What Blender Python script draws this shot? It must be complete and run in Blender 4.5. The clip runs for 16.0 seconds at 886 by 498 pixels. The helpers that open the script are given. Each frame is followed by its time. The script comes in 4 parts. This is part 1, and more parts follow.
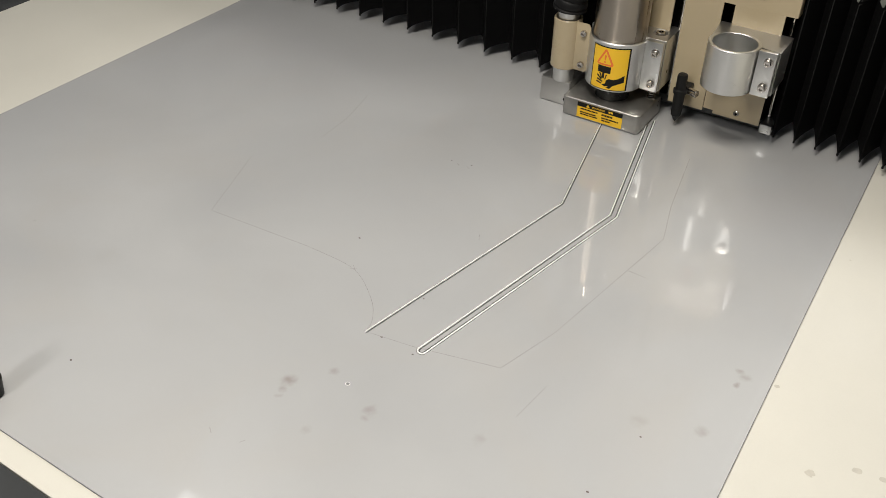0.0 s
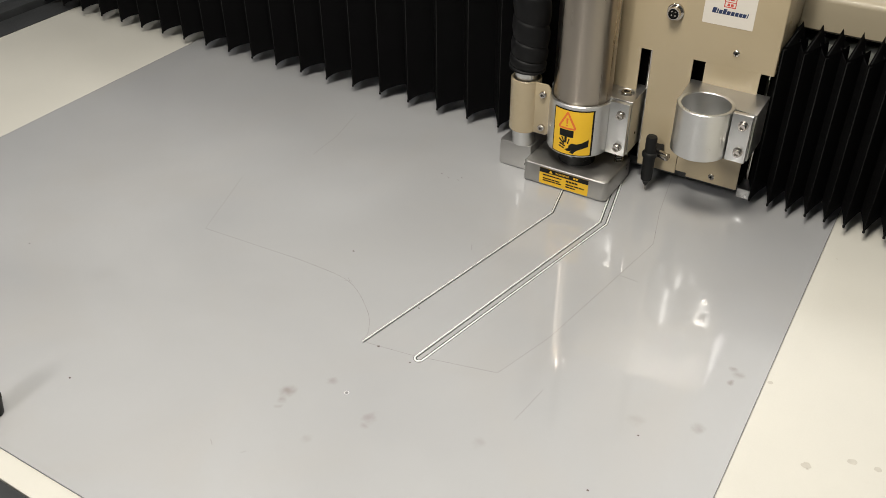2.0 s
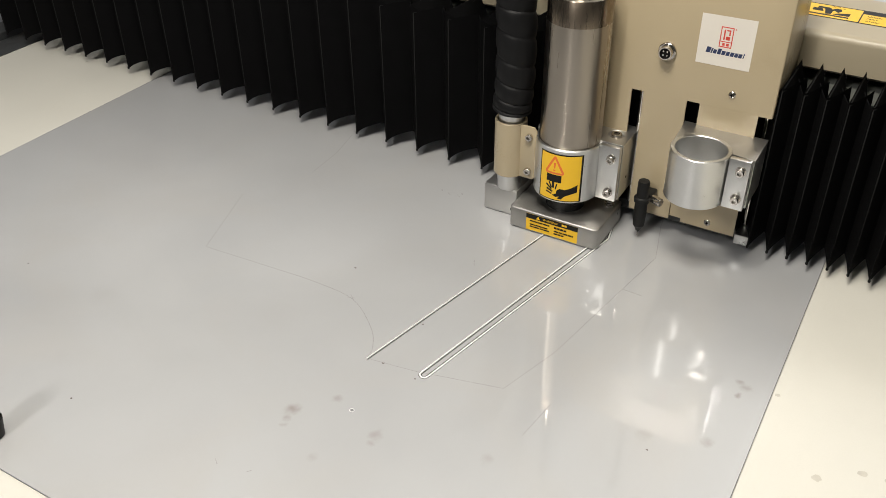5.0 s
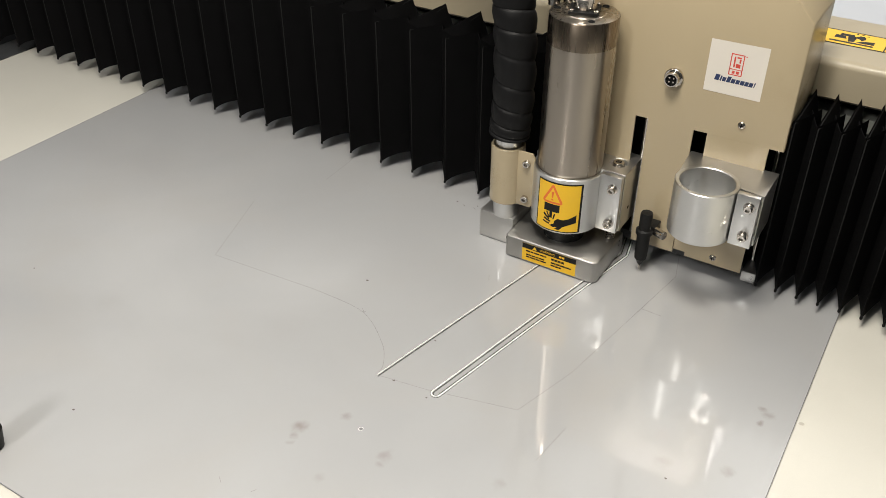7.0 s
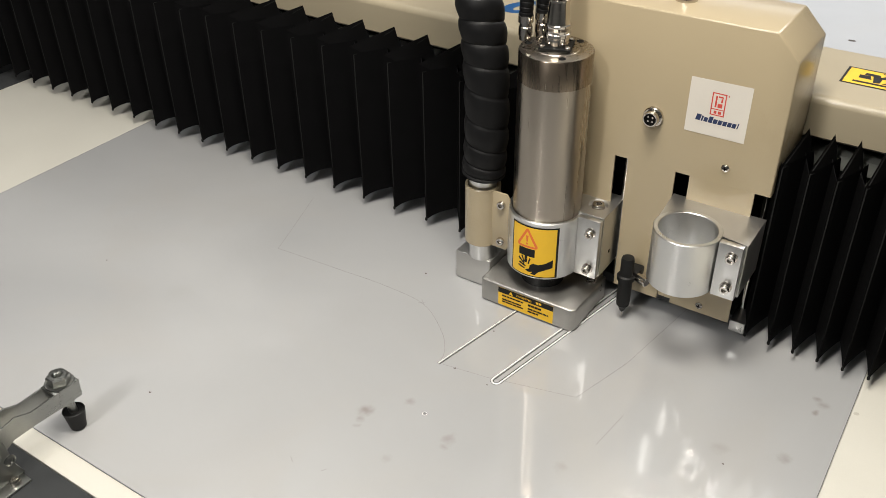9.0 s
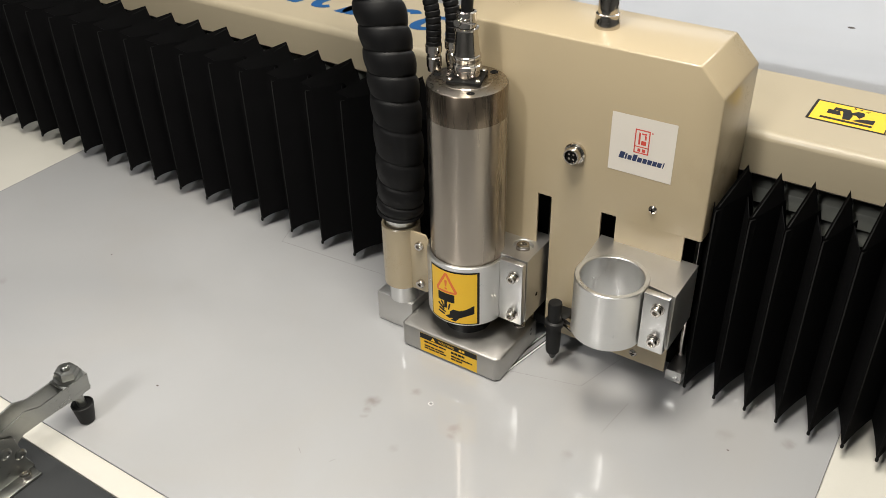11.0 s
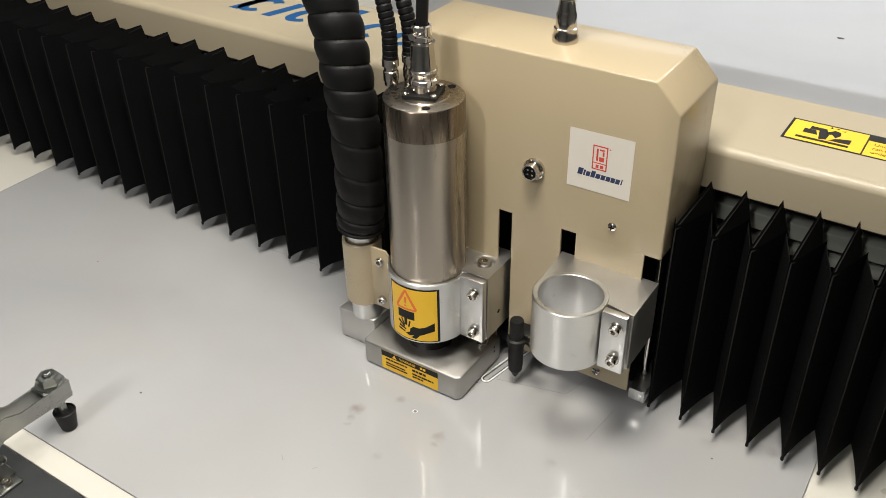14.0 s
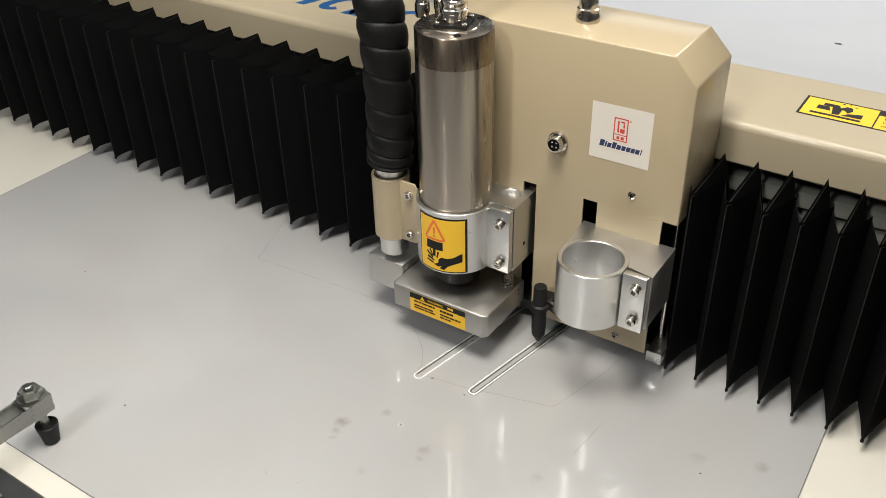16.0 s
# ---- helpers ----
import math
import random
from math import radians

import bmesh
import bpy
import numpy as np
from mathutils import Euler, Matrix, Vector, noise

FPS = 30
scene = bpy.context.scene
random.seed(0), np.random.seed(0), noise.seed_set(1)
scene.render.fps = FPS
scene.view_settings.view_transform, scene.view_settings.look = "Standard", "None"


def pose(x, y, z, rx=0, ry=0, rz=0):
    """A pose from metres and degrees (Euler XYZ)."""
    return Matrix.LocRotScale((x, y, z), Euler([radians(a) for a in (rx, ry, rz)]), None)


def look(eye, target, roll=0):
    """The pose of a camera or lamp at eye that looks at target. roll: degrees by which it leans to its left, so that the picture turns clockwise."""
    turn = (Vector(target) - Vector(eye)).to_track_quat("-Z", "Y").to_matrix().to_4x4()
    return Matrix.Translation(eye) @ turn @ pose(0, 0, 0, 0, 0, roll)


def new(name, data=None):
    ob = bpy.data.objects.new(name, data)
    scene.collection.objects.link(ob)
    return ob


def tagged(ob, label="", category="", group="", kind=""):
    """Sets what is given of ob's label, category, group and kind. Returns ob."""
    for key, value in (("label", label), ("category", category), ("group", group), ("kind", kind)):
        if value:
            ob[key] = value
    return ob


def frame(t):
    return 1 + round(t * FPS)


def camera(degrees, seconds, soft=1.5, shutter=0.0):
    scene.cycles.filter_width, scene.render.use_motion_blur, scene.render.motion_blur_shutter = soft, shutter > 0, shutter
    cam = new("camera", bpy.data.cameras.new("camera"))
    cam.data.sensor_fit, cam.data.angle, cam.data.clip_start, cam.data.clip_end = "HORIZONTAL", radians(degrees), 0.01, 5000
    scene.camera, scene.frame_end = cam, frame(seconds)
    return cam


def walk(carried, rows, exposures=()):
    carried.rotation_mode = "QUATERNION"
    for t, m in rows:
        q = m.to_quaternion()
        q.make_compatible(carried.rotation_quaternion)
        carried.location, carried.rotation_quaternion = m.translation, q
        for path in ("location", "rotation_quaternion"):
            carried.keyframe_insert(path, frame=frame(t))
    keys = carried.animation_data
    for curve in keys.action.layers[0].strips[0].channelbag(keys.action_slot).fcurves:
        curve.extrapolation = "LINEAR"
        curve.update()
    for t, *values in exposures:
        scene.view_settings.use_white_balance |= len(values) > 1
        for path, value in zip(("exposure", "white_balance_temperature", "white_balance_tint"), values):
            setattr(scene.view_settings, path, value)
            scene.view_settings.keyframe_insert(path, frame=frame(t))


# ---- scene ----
# The machine stands on the ground of a bright workshop; z = 0 is the top of the plastic sheet on its bed.
SECONDS = 16.0
cam = camera(52.54, SECONDS, soft=0.8)
CAMERA_ROWS = [
    (0.0, -0.0082, 0.0215, 0.7224, 33.0200, -37.8182, -0.5494), (0.5, -0.0047, 0.0187, 0.7259, 31.8538, -36.5219, -0.5339),
    (1.0, -0.0004, 0.0164, 0.7269, 31.8076, -36.0225, -0.0719), (1.5, 0.0016, 0.0117, 0.7256, 31.5405, -36.1898, 0.3552),
    (2.0, -0.0009, -0.0015, 0.7140, 31.4634, -36.1483, 0.3065), (2.5, -0.0024, -0.0131, 0.7095, 31.3400, -36.1319, 0.3009),
    (3.0, -0.0023, -0.0114, 0.7223, 31.2906, -36.3963, 0.7513), (3.5, -0.0044, -0.0232, 0.7149, 31.0787, -35.5458, 0.4224),
    (4.0, -0.0083, -0.0223, 0.7113, 30.5607, -35.2690, 0.6212), (6.5, -0.0279, 0.0141, 0.7021, 31.4144, -34.3929, -0.1544),
    (7.0, -0.0352, 0.0148, 0.7007, 31.9163, -34.6150, -0.2366), (7.5, -0.0378, 0.0081, 0.7044, 32.4897, -34.7749, -0.0627),
    (8.0, -0.0402, -0.0101, 0.7073, 32.8180, -34.6780, 0.7339), (8.5, -0.0380, -0.0260, 0.7063, 33.5017, -34.2191, 0.6409),
    (9.0, -0.0421, -0.0362, 0.7044, 33.7720, -34.0584, 0.6682), (9.5, -0.0528, -0.0439, 0.7034, 33.1125, -34.3281, 1.0200),
    (10.0, -0.0486, -0.0444, 0.7064, 33.4812, -34.6253, 1.1924), (12.5, -0.0367, -0.0344, 0.7070, 33.2481, -34.5347, 1.0882),
    (13.0, -0.0308, -0.0311, 0.7088, 33.4393, -34.4962, 1.3013), (13.5, -0.0310, -0.0342, 0.7054, 33.2900, -34.2217, 1.2073),
    (14.0, -0.0329, -0.0365, 0.7032, 33.3002, -33.9563, 0.8913), (14.5, -0.0341, -0.0358, 0.7036, 33.4764, -33.8709, 0.7741),
    (15.0, -0.0320, -0.0373, 0.7050, 33.5837, -34.0682, 0.7699), (15.5, -0.0291, -0.0301, 0.7042, 33.6286, -34.2650, 0.9485),
    (16.0, -0.0238, -0.0136, 0.7056, 33.5137, -33.8068, 1.0754)]
walk(cam, [(t, pose(x, y, z, 90 + p, r, w)) for t, x, y, z, w, p, r in CAMERA_ROWS],
     [(0.0, -0.48), (2.0, -0.42), (4.0, -0.31), (7.0, -0.29), (10.0, -0.25), (16.0, -0.23)])

# ---- light ----
scene.view_settings.exposure = 0.0
world = bpy.data.worlds.new("workshop_air")
scene.world = world
world.use_nodes = True
world.node_tree.nodes["Background"].inputs[0].default_value = (0.75, 0.82, 0.9, 1)
world.node_tree.nodes["Background"].inputs[1].default_value = 0.05
CEILING = 2.3


def area_lamp(name, x, y, z, sx, sy, watts, colour, target=None):
    """A rectangular area light that faces straight down unless a target is given."""
    data = bpy.data.lights.new(name, "AREA")
    data.shape, data.size, data.size_y, data.energy, data.color = "RECTANGLE", sx, sy, watts, colour
    ob = new(name, data)
    ob.matrix_world = look((x, y, z), target or (x, y, z - 1))
    return ob


area_lamp("lamp_behind", -0.70, -1.75, CEILING - 0.08, 0.20, 1.1, 58, (0.99, 0.965, 0.92))
# unseen fill, added to lift the left part of the bed
area_lamp("side_fill", -1.60, 0.90, CEILING - 0.08, 0.9, 0.9, 10, (0.98, 0.96, 0.93))
# out of view, added to brighten the sheet behind the gantry
area_lamp("far_fill", 0.25, 3.10, CEILING - 0.08, 0.22, 1.2, 40, (1.0, 0.97, 0.92))
# added fill with no fixture, brightens the sheet in front of the head
area_lamp("bed_fill", -0.36, 0.34, 1.60, 0.5, 0.5, 36, (1.0, 0.945, 0.845))
area_lamp("window_light", -1.85, 7.02, 1.67, 3.0, 1.06, 18, (0.95, 0.97, 1.0), (-1.85, 0.0, 1.67))
# invented upward light: whitens the ceiling that the sheet reflects
area_lamp("ceiling_fill", -0.15, 2.5, 1.25, 1.2, 1.2, 26, (1.0, 0.97, 0.92), (-0.15, 2.5, 3.0))


# ---- materials ----
def material(name, base, rough=0.5, metal=0.0, vary=0.06, scale=20.0, fine=0.0, fine_scale=400.0, rough_vary=0.08,
             coat=0.0, stretch=(1, 1, 1), emit=0.0, aniso=0.0, spec=0.5, islands=0.0):
    """A principled surface with stains at one scale and grain with relief at a finer one."""
    m = bpy.data.materials.new(name)
    m.use_nodes = True
    nt = m.node_tree
    n, l = nt.nodes, nt.links
    b = n["Principled BSDF"]
    b.inputs["Metallic"].default_value = metal
    b.inputs["Specular IOR Level"].default_value = spec
    b.inputs["Coat Weight"].default_value = coat
    b.inputs["Coat Roughness"].default_value = 0.1
    b.inputs["Anisotropic"].default_value = aniso
    if aniso:
        b.inputs["Anisotropic Rotation"].default_value = 0.25
        around = n.new("ShaderNodeTangent")
        around.direction_type, around.axis = "RADIAL", "Z"
        l.new(around.outputs[0], b.inputs["Tangent"])
    tc = n.new("ShaderNodeTexCoord")
    mp = n.new("ShaderNodeMapping")
    mp.inputs["Scale"].default_value = stretch
    l.new(tc.outputs["Object"], mp.inputs["Vector"])
    big = n.new("ShaderNodeTexNoise")
    big.inputs["Scale"].default_value, big.inputs["Detail"].default_value = scale, 5
    l.new(mp.outputs[0], big.inputs["Vector"])
    small = n.new("ShaderNodeTexNoise")
    small.inputs["Scale"].default_value, small.inputs["Detail"].default_value = fine_scale, 3
    l.new(mp.outputs[0], small.inputs["Vector"])
    ramp = n.new("ShaderNodeValToRGB")
    c = base
    ramp.color_ramp.elements[0].position, ramp.color_ramp.elements[1].position = 0.3, 0.7
    ramp.color_ramp.elements[0].color = (*[v * (1 - vary) for v in c], 1)
    ramp.color_ramp.elements[1].color = (*[min(1, v * (1 + vary)) for v in c], 1)
    mix = n.new("ShaderNodeMath")
    mix.operation = "MULTIPLY_ADD"
    mix.inputs[1].default_value = 0.3
    l.new(small.outputs["Fac"], mix.inputs[0])
    sub = n.new("ShaderNodeMath")
    sub.operation = "MULTIPLY"
    sub.inputs[1].default_value = 0.7
    l.new(big.outputs["Fac"], sub.inputs[0])
    l.new(sub.outputs[0], mix.inputs[2])
    l.new(mix.outputs[0], ramp.inputs["Fac"])
    l.new(ramp.outputs["Color"], b.inputs["Base Color"])
    rr = n.new("ShaderNodeMapRange")
    rr.inputs["From Min"].default_value, rr.inputs["From Max"].default_value = 0.3, 0.7
    rr.inputs["To Min"].default_value, rr.inputs["To Max"].default_value = max(0.02, rough - rough_vary), min(1, rough + rough_vary)
    l.new(mix.outputs[0], rr.inputs["Value"])
    l.new(rr.outputs[0], b.inputs["Roughness"])
    if fine:
        bump = n.new("ShaderNodeBump")
        bump.inputs["Strength"].default_value, bump.inputs["Distance"].default_value = fine, 0.0005
        l.new(small.outputs["Fac"], bump.inputs["Height"])
        l.new(bump.outputs[0], b.inputs["Normal"])
    if emit:
        b.inputs["Emission Color"].default_value = (*c, 1)
        b.inputs["Emission Strength"].default_value = emit
    return m


CREAM = material("cream_enamel", (0.42, 0.345, 0.226), 0.32, coat=0.25, vary=0.03, scale=6, fine=0.004, fine_scale=900)
CREAM_LIGHT = material("cream_cover", (0.37, 0.318, 0.225), 0.48, coat=0.12, vary=0.03, scale=5, fine=0.01, fine_scale=900)
RAIL_GREY = material("greenish_grey_rail", (0.20, 0.205, 0.185), 0.42, vary=0.1, scale=25, fine=0.1, fine_scale=900)
BED = material("cream_bed_laminate", (0.62, 0.600, 0.54), 0.5, vary=0.035, scale=9, fine=0.06, fine_scale=700)
SEAM = material("black_sewn_edge", (0.009, 0.009, 0.009), 0.7, spec=0.15, vary=0.2, scale=60)
FELT = material("black_fabric", (0.0035, 0.0035, 0.0038), 0.85, spec=0.06, vary=0.25, scale=30, fine=0.35, fine_scale=1800)
RAIL = material("dark_grey_rail", (0.034, 0.036, 0.038), 0.55, vary=0.15, scale=25, fine=0.2, fine_scale=1200)
STEEL_DARK = material("polished_dark_steel", (0.25, 0.205, 0.16), 0.24, 1.0, vary=0.08, scale=4, stretch=(1, 1, 0.05), aniso=0.7)
STEEL = material("brushed_stainless", (0.42, 0.375, 0.32), 0.26, 1.0, vary=0.03, scale=3, fine=0.02, fine_scale=300,
                 stretch=(1, 1, 0.03), aniso=0.75)
CHROME = material("polished_steel", (0.60, 0.565, 0.52), 0.15, 1.0, vary=0.05, scale=60)
ALU = material("milled_aluminium", (0.72, 0.72, 0.71), 0.33, 1.0, vary=0.05, scale=30, fine=0.1, fine_scale=1500)
FOOT_ALU = material("worn_matt_aluminium", (0.43, 0.42, 0.40), 0.46, 1.0, vary=0.1, scale=35, fine=0.12, fine_scale=1500)
ALU_DULL = material("satin_aluminium", (0.60, 0.59, 0.57), 0.4, 1.0, vary=0.06, scale=20, fine=0.12, fine_scale=1500)
RUBBER = material("black_rubber", (0.008, 0.008, 0.008), 0.5, spec=0.25, vary=0.2, scale=40, fine=0.15)
HOSE = material("black_spiral_wrap", (0.0035, 0.0035, 0.004), 0.55, spec=0.25, vary=0.2, scale=30, fine=0.1)
# near-black colour that stands in for shade inside slots and holes
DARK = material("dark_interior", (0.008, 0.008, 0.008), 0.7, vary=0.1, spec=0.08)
BLACK_STEEL = material("black_oxide_steel", (0.010, 0.010, 0.010), 0.22, vary=0.1)
YELLOW = material("yellow_sticker", (0.86, 0.52, 0.02), 0.35, vary=0.02)
INK = material("black_print", (0.009, 0.009, 0.009), 0.4, spec=0.2, vary=0.05)
ORANGE = material("orange_print", (0.80, 0.17, 0.03), 0.4, vary=0.03)
WHITE = material("white_sticker", (0.72, 0.675, 0.61), 0.4, vary=0.02)
RED = material("red_print", (0.62, 0.06, 0.04), 0.4, vary=0.03)
NAVY = material("navy_print", (0.02, 0.035, 0.10), 0.4, vary=0.03)
BLUE = material("blue_print", (0.010, 0.075, 0.22), 0.4, vary=0.05)
ZINC = material("zinc_plate", (0.33, 0.335, 0.32), 0.33, 1.0, vary=0.12, scale=50, fine=0.15, fine_scale=900)
BURR = material("white_cut_burr", (0.92, 0.92, 0.91), 0.55, vary=0.05, scale=300)
CUT = material("cut_shadow_line", (0.055, 0.055, 0.055), 0.6, vary=0.1, scale=300)
EDGE = material("sheet_edge", (0.20, 0.20, 0.21), 0.5, vary=0.2, scale=60)
PENCIL = material("pencil_line", (0.29, 0.285, 0.28), 0.7, vary=0.35, scale=220)
SMUDGE = material("grey_smudge", (0.50, 0.47, 0.41), 0.5, vary=0.12, scale=150)
SPECK = material("dark_speck", (0.10, 0.08, 0.07), 0.6, vary=0.2)
WALL = material("white_wall_paint", (0.50, 0.50, 0.49), 0.8, vary=0.05, scale=1.5)
CEIL = material("ceiling_paint", (0.80, 0.80, 0.79), 0.8, vary=0.04, scale=1.5)
FLOOR = material("grey_floor", (0.26, 0.27, 0.28), 0.45, vary=0.1, scale=3)


SMUDGES = [(-0.519, 0.518, 0.012, 1.0), (-0.516, 0.504, 0.007, 0.6), (-0.513, 0.494, 0.005, 0.4), (-0.487, 0.554, 0.009, 0.6), (-0.419, 0.531, 0.010, 0.6),
           (-0.417, 0.519, 0.006, 0.5), (-0.458, 0.472, 0.008, 0.3), (-0.097, 0.796, 0.010, 0.6), (-0.102, 0.780, 0.006, 0.9), (-0.106, 0.803, 0.007, 0.7),
           (-0.110, 0.696, 0.011, 0.6), (-0.173, 0.674, 0.013, 0.3), (-0.300, 0.560, 0.010, 0.35), (-0.860, 0.558, 0.030, 0.12), (-1.080, 0.437, 0.010, 0.4),
           (-0.640, 0.640, 0.05, 0.07), (-0.30, 0.70, 0.10, 0.08), (-0.80, 0.95, 0.09, 0.06), (-1.02, 0.62, 0.10, 0.05), (-0.60, 0.42, 0.08, 0.05)]


def plastic():
    """Translucent grey plastic: a satin sheet with milky patches, faint scratches and a soft gloss."""
    m = bpy.data.materials.new("clear_grey_plastic")
    m.use_nodes = True
    n, l = m.node_tree.nodes, m.node_tree.links
    b = n["Principled BSDF"]
    tc = n.new("ShaderNodeTexCoord")
    big = n.new("ShaderNodeTexNoise")
    big.inputs["Scale"].default_value, big.inputs["Detail"].default_value, big.inputs["Distortion"].default_value = 2.6, 4, 0.6
    l.new(tc.outputs["Object"], big.inputs["Vector"])
    ramp = n.new("ShaderNodeValToRGB")
    ramp.color_ramp.elements[0].position, ramp.color_ramp.elements[1].position = 0.32, 0.68
    ramp.color_ramp.elements[0].color = (0.372, 0.375, 0.384, 1)
    ramp.color_ramp.elements[1].color = (0.428, 0.430, 0.437, 1)
    l.new(big.outputs["Fac"], ramp.inputs["Fac"])
    # soft brownish smudges, their outlines broken up by noise
    torn = n.new("ShaderNodeTexNoise")
    torn.inputs["Scale"].default_value, torn.inputs["Detail"].default_value = 70, 4
    l.new(tc.outputs["Object"], torn.inputs["Vector"])
    shift = n.new("ShaderNodeVectorMath")
    shift.operation = "MULTIPLY_ADD"
    l.new(torn.outputs["Color"], shift.inputs[0])
    shift.inputs[1].default_value, shift.inputs[2].default_value = (0.016, 0.016, 0), (-0.008, -0.008, 0)
    moved = n.new("ShaderNodeVectorMath")
    moved.operation = "ADD"
    l.new(tc.outputs["Object"], moved.inputs[0])
    l.new(shift.outputs[0], moved.inputs[1])
    # wide faint warm and cool patches, painted for reflections on the sheet
    wide = n.new("ShaderNodeTexNoise")
    wide.inputs["Scale"].default_value, wide.inputs["Detail"].default_value, wide.inputs["Distortion"].default_value = 4.5, 5, 1.2
    l.new(tc.outputs["Object"], wide.inputs["Vector"])
    share = n.new("ShaderNodeMapRange")
    for key, value in (("From Min", 0.48), ("From Max", 0.72), ("To Min", 0.0), ("To Max", 0.32)):
        share.inputs[key].default_value = value
    l.new(wide.outputs["Fac"], share.inputs["Value"])
    warm = n.new("ShaderNodeMix")
    warm.data_type = "RGBA"
    l.new(share.outputs[0], warm.inputs["Factor"])
    l.new(ramp.outputs["Color"], warm.inputs["A"])
    warm.inputs["B"].default_value = (0.405, 0.388, 0.370, 1)
    last = warm.outputs["Result"]
    for x, y, size, depth in SMUDGES:
        far = n.new("ShaderNodeVectorMath")
        far.operation = "DISTANCE"
        l.new(moved.outputs[0], far.inputs[0])
        far.inputs[1].default_value = (x, y, 0)
        fade = n.new("ShaderNodeMapRange")
        fade.interpolation_type = "SMOOTHSTEP"
        for key, value in (("From Min", 0.0), ("From Max", size), ("To Min", 0.65 * depth), ("To Max", 0.0)):
            fade.inputs[key].default_value = value
        l.new(far.outputs["Value"], fade.inputs["Value"])
        stain = n.new("ShaderNodeMix")
        stain.data_type = "RGBA"
        l.new(fade.outputs[0], stain.inputs["Factor"])
        l.new(last, stain.inputs["A"])
        stain.inputs["B"].default_value = (0.20, 0.165, 0.14, 1)
        last = stain.outputs["Result"]
    l.new(last, b.inputs["Base Color"])
    mp = n.new("ShaderNodeMapping")
    mp.inputs["Scale"].default_value, mp.inputs["Rotation"].default_value = (1, 0.06, 1), (0, 0, 0.5)
    l.new(tc.outputs["Object"], mp.inputs["Vector"])
    fine = n.new("ShaderNodeTexNoise")
    fine.inputs["Scale"].default_value, fine.inputs["Detail"].default_value = 60, 6
    l.new(mp.outputs[0], fine.inputs["Vector"])
    rr = n.new("ShaderNodeMapRange")
    rr.inputs["To Min"].default_value, rr.inputs["To Max"].default_value = 0.018, 0.042
    l.new(fine.outputs["Fac"], rr.inputs["Value"])
    l.new(rr.outputs[0], b.inputs["Coat Roughness"])
    b.inputs["Coat Weight"].default_value, b.inputs["Coat IOR"].default_value = 1.0, 1.6
    b.inputs["Roughness"].default_value = 0.3
    wave = n.new("ShaderNodeTexNoise")
    wave.inputs["Scale"].default_value, wave.inputs["Detail"].default_value = 7, 2
    l.new(tc.outputs["Object"], wave.inputs["Vector"])
    bump = n.new("ShaderNodeBump")
    bump.inputs["Strength"].default_value, bump.inputs["Distance"].default_value = 0.03, 0.002
    l.new(wave.outputs["Fac"], bump.inputs["Height"])
    l.new(bump.outputs[0], b.inputs["Normal"])
    b.inputs["Specular IOR Level"].default_value = 0.6
    return m


SHEET = plastic()


# ---- mesh helpers ----
def block(bm, lo, hi, bevel=0.0, seg=2):
    made = bmesh.ops.create_cube(bm, size=1)["verts"]
    for v in made:
        v.co = Vector([(lo[i] + hi[i]) / 2 + v.co[i] * (hi[i] - lo[i]) for i in range(3)])
    if bevel:
        edges = {e for v in made for e in v.link_edges}
        bmesh.ops.bevel(bm, geom=list(edges), offset=bevel, segments=seg, affect="EDGES", profile=0.5)
    return bm


def prism(bm, outline, lo, hi, axis="y", bevel=0.0, keep=None, seg=2):
    """An outline of two coordinates drawn out along an axis; keep(midpoint) picks the edges to round."""
    def at(p, d):
        return {"x": (d, p[0], p[1]), "y": (p[0], d, p[1]), "z": (p[0], p[1], d)}[axis]
    a = [bm.verts.new(at(p, lo)) for p in outline]
    b = [bm.verts.new(at(p, hi)) for p in outline]
    faces = [bm.faces.new(a), bm.faces.new(b[::-1])]
    for i in range(len(a)):
        j = (i + 1) % len(a)
        faces.append(bm.faces.new((a[j], a[i], b[i], b[j])))
    bmesh.ops.recalc_face_normals(bm, faces=faces)
    if bevel:
        edges = {e for f in faces for e in f.edges}
        edges = [e for e in edges if keep is None or keep((e.verts[0].co + e.verts[1].co) / 2)]
        bmesh.ops.bevel(bm, geom=edges, offset=bevel, segments=seg, affect="EDGES", profile=0.5)
    return bm


def lathe(bm, profile, centre=(0, 0, 0), direction=(0, 0, 1), seg=40, start=0.0, sweep=360.0):
    """A profile of (radius, height) turned about a direction through the centre."""
    turn = Vector((0, 0, 1)).rotation_difference(Vector(direction)).to_matrix()
    full = abs(sweep) >= 360
    count = seg if full else seg + 1
    rings = []
    for r, h in profile:
        ring = []
        for k in range(count):
            a = radians(start + sweep * k / seg)
            ring.append(bm.verts.new(Vector(centre) + turn @ Vector((r * math.cos(a), r * math.sin(a), h))))
        rings.append(ring)
    for p, q in zip(rings, rings[1:]):
        for k in range(seg):
            j = (k + 1) % count
            bm.faces.new((p[k], p[j], q[j], q[k]))
    return bm


def rod(bm, p0, p1, r0, r1=None, seg=20, rim=0.0):
    """A closed round bar from p0 to p1, its rims rounded."""
    d = Vector(p1) - Vector(p0)
    r1 = r0 if r1 is None else r1
    h = d.length
    prof = [(0.0002, 0), (r0 - rim, 0), (r0, rim), (r1, h - rim), (r1 - rim, h), (0.0002, h)] if rim else \
        [(0.0002, 0), (r0, 0), (r0, 0), (r1, h), (r1, h), (0.0002, h)]
    if not rim:
        prof = [(0.0002, 0), (r0, 0), (r1, h), (0.0002, h)]
    return lathe(bm, prof, p0, d.normalized(), seg)


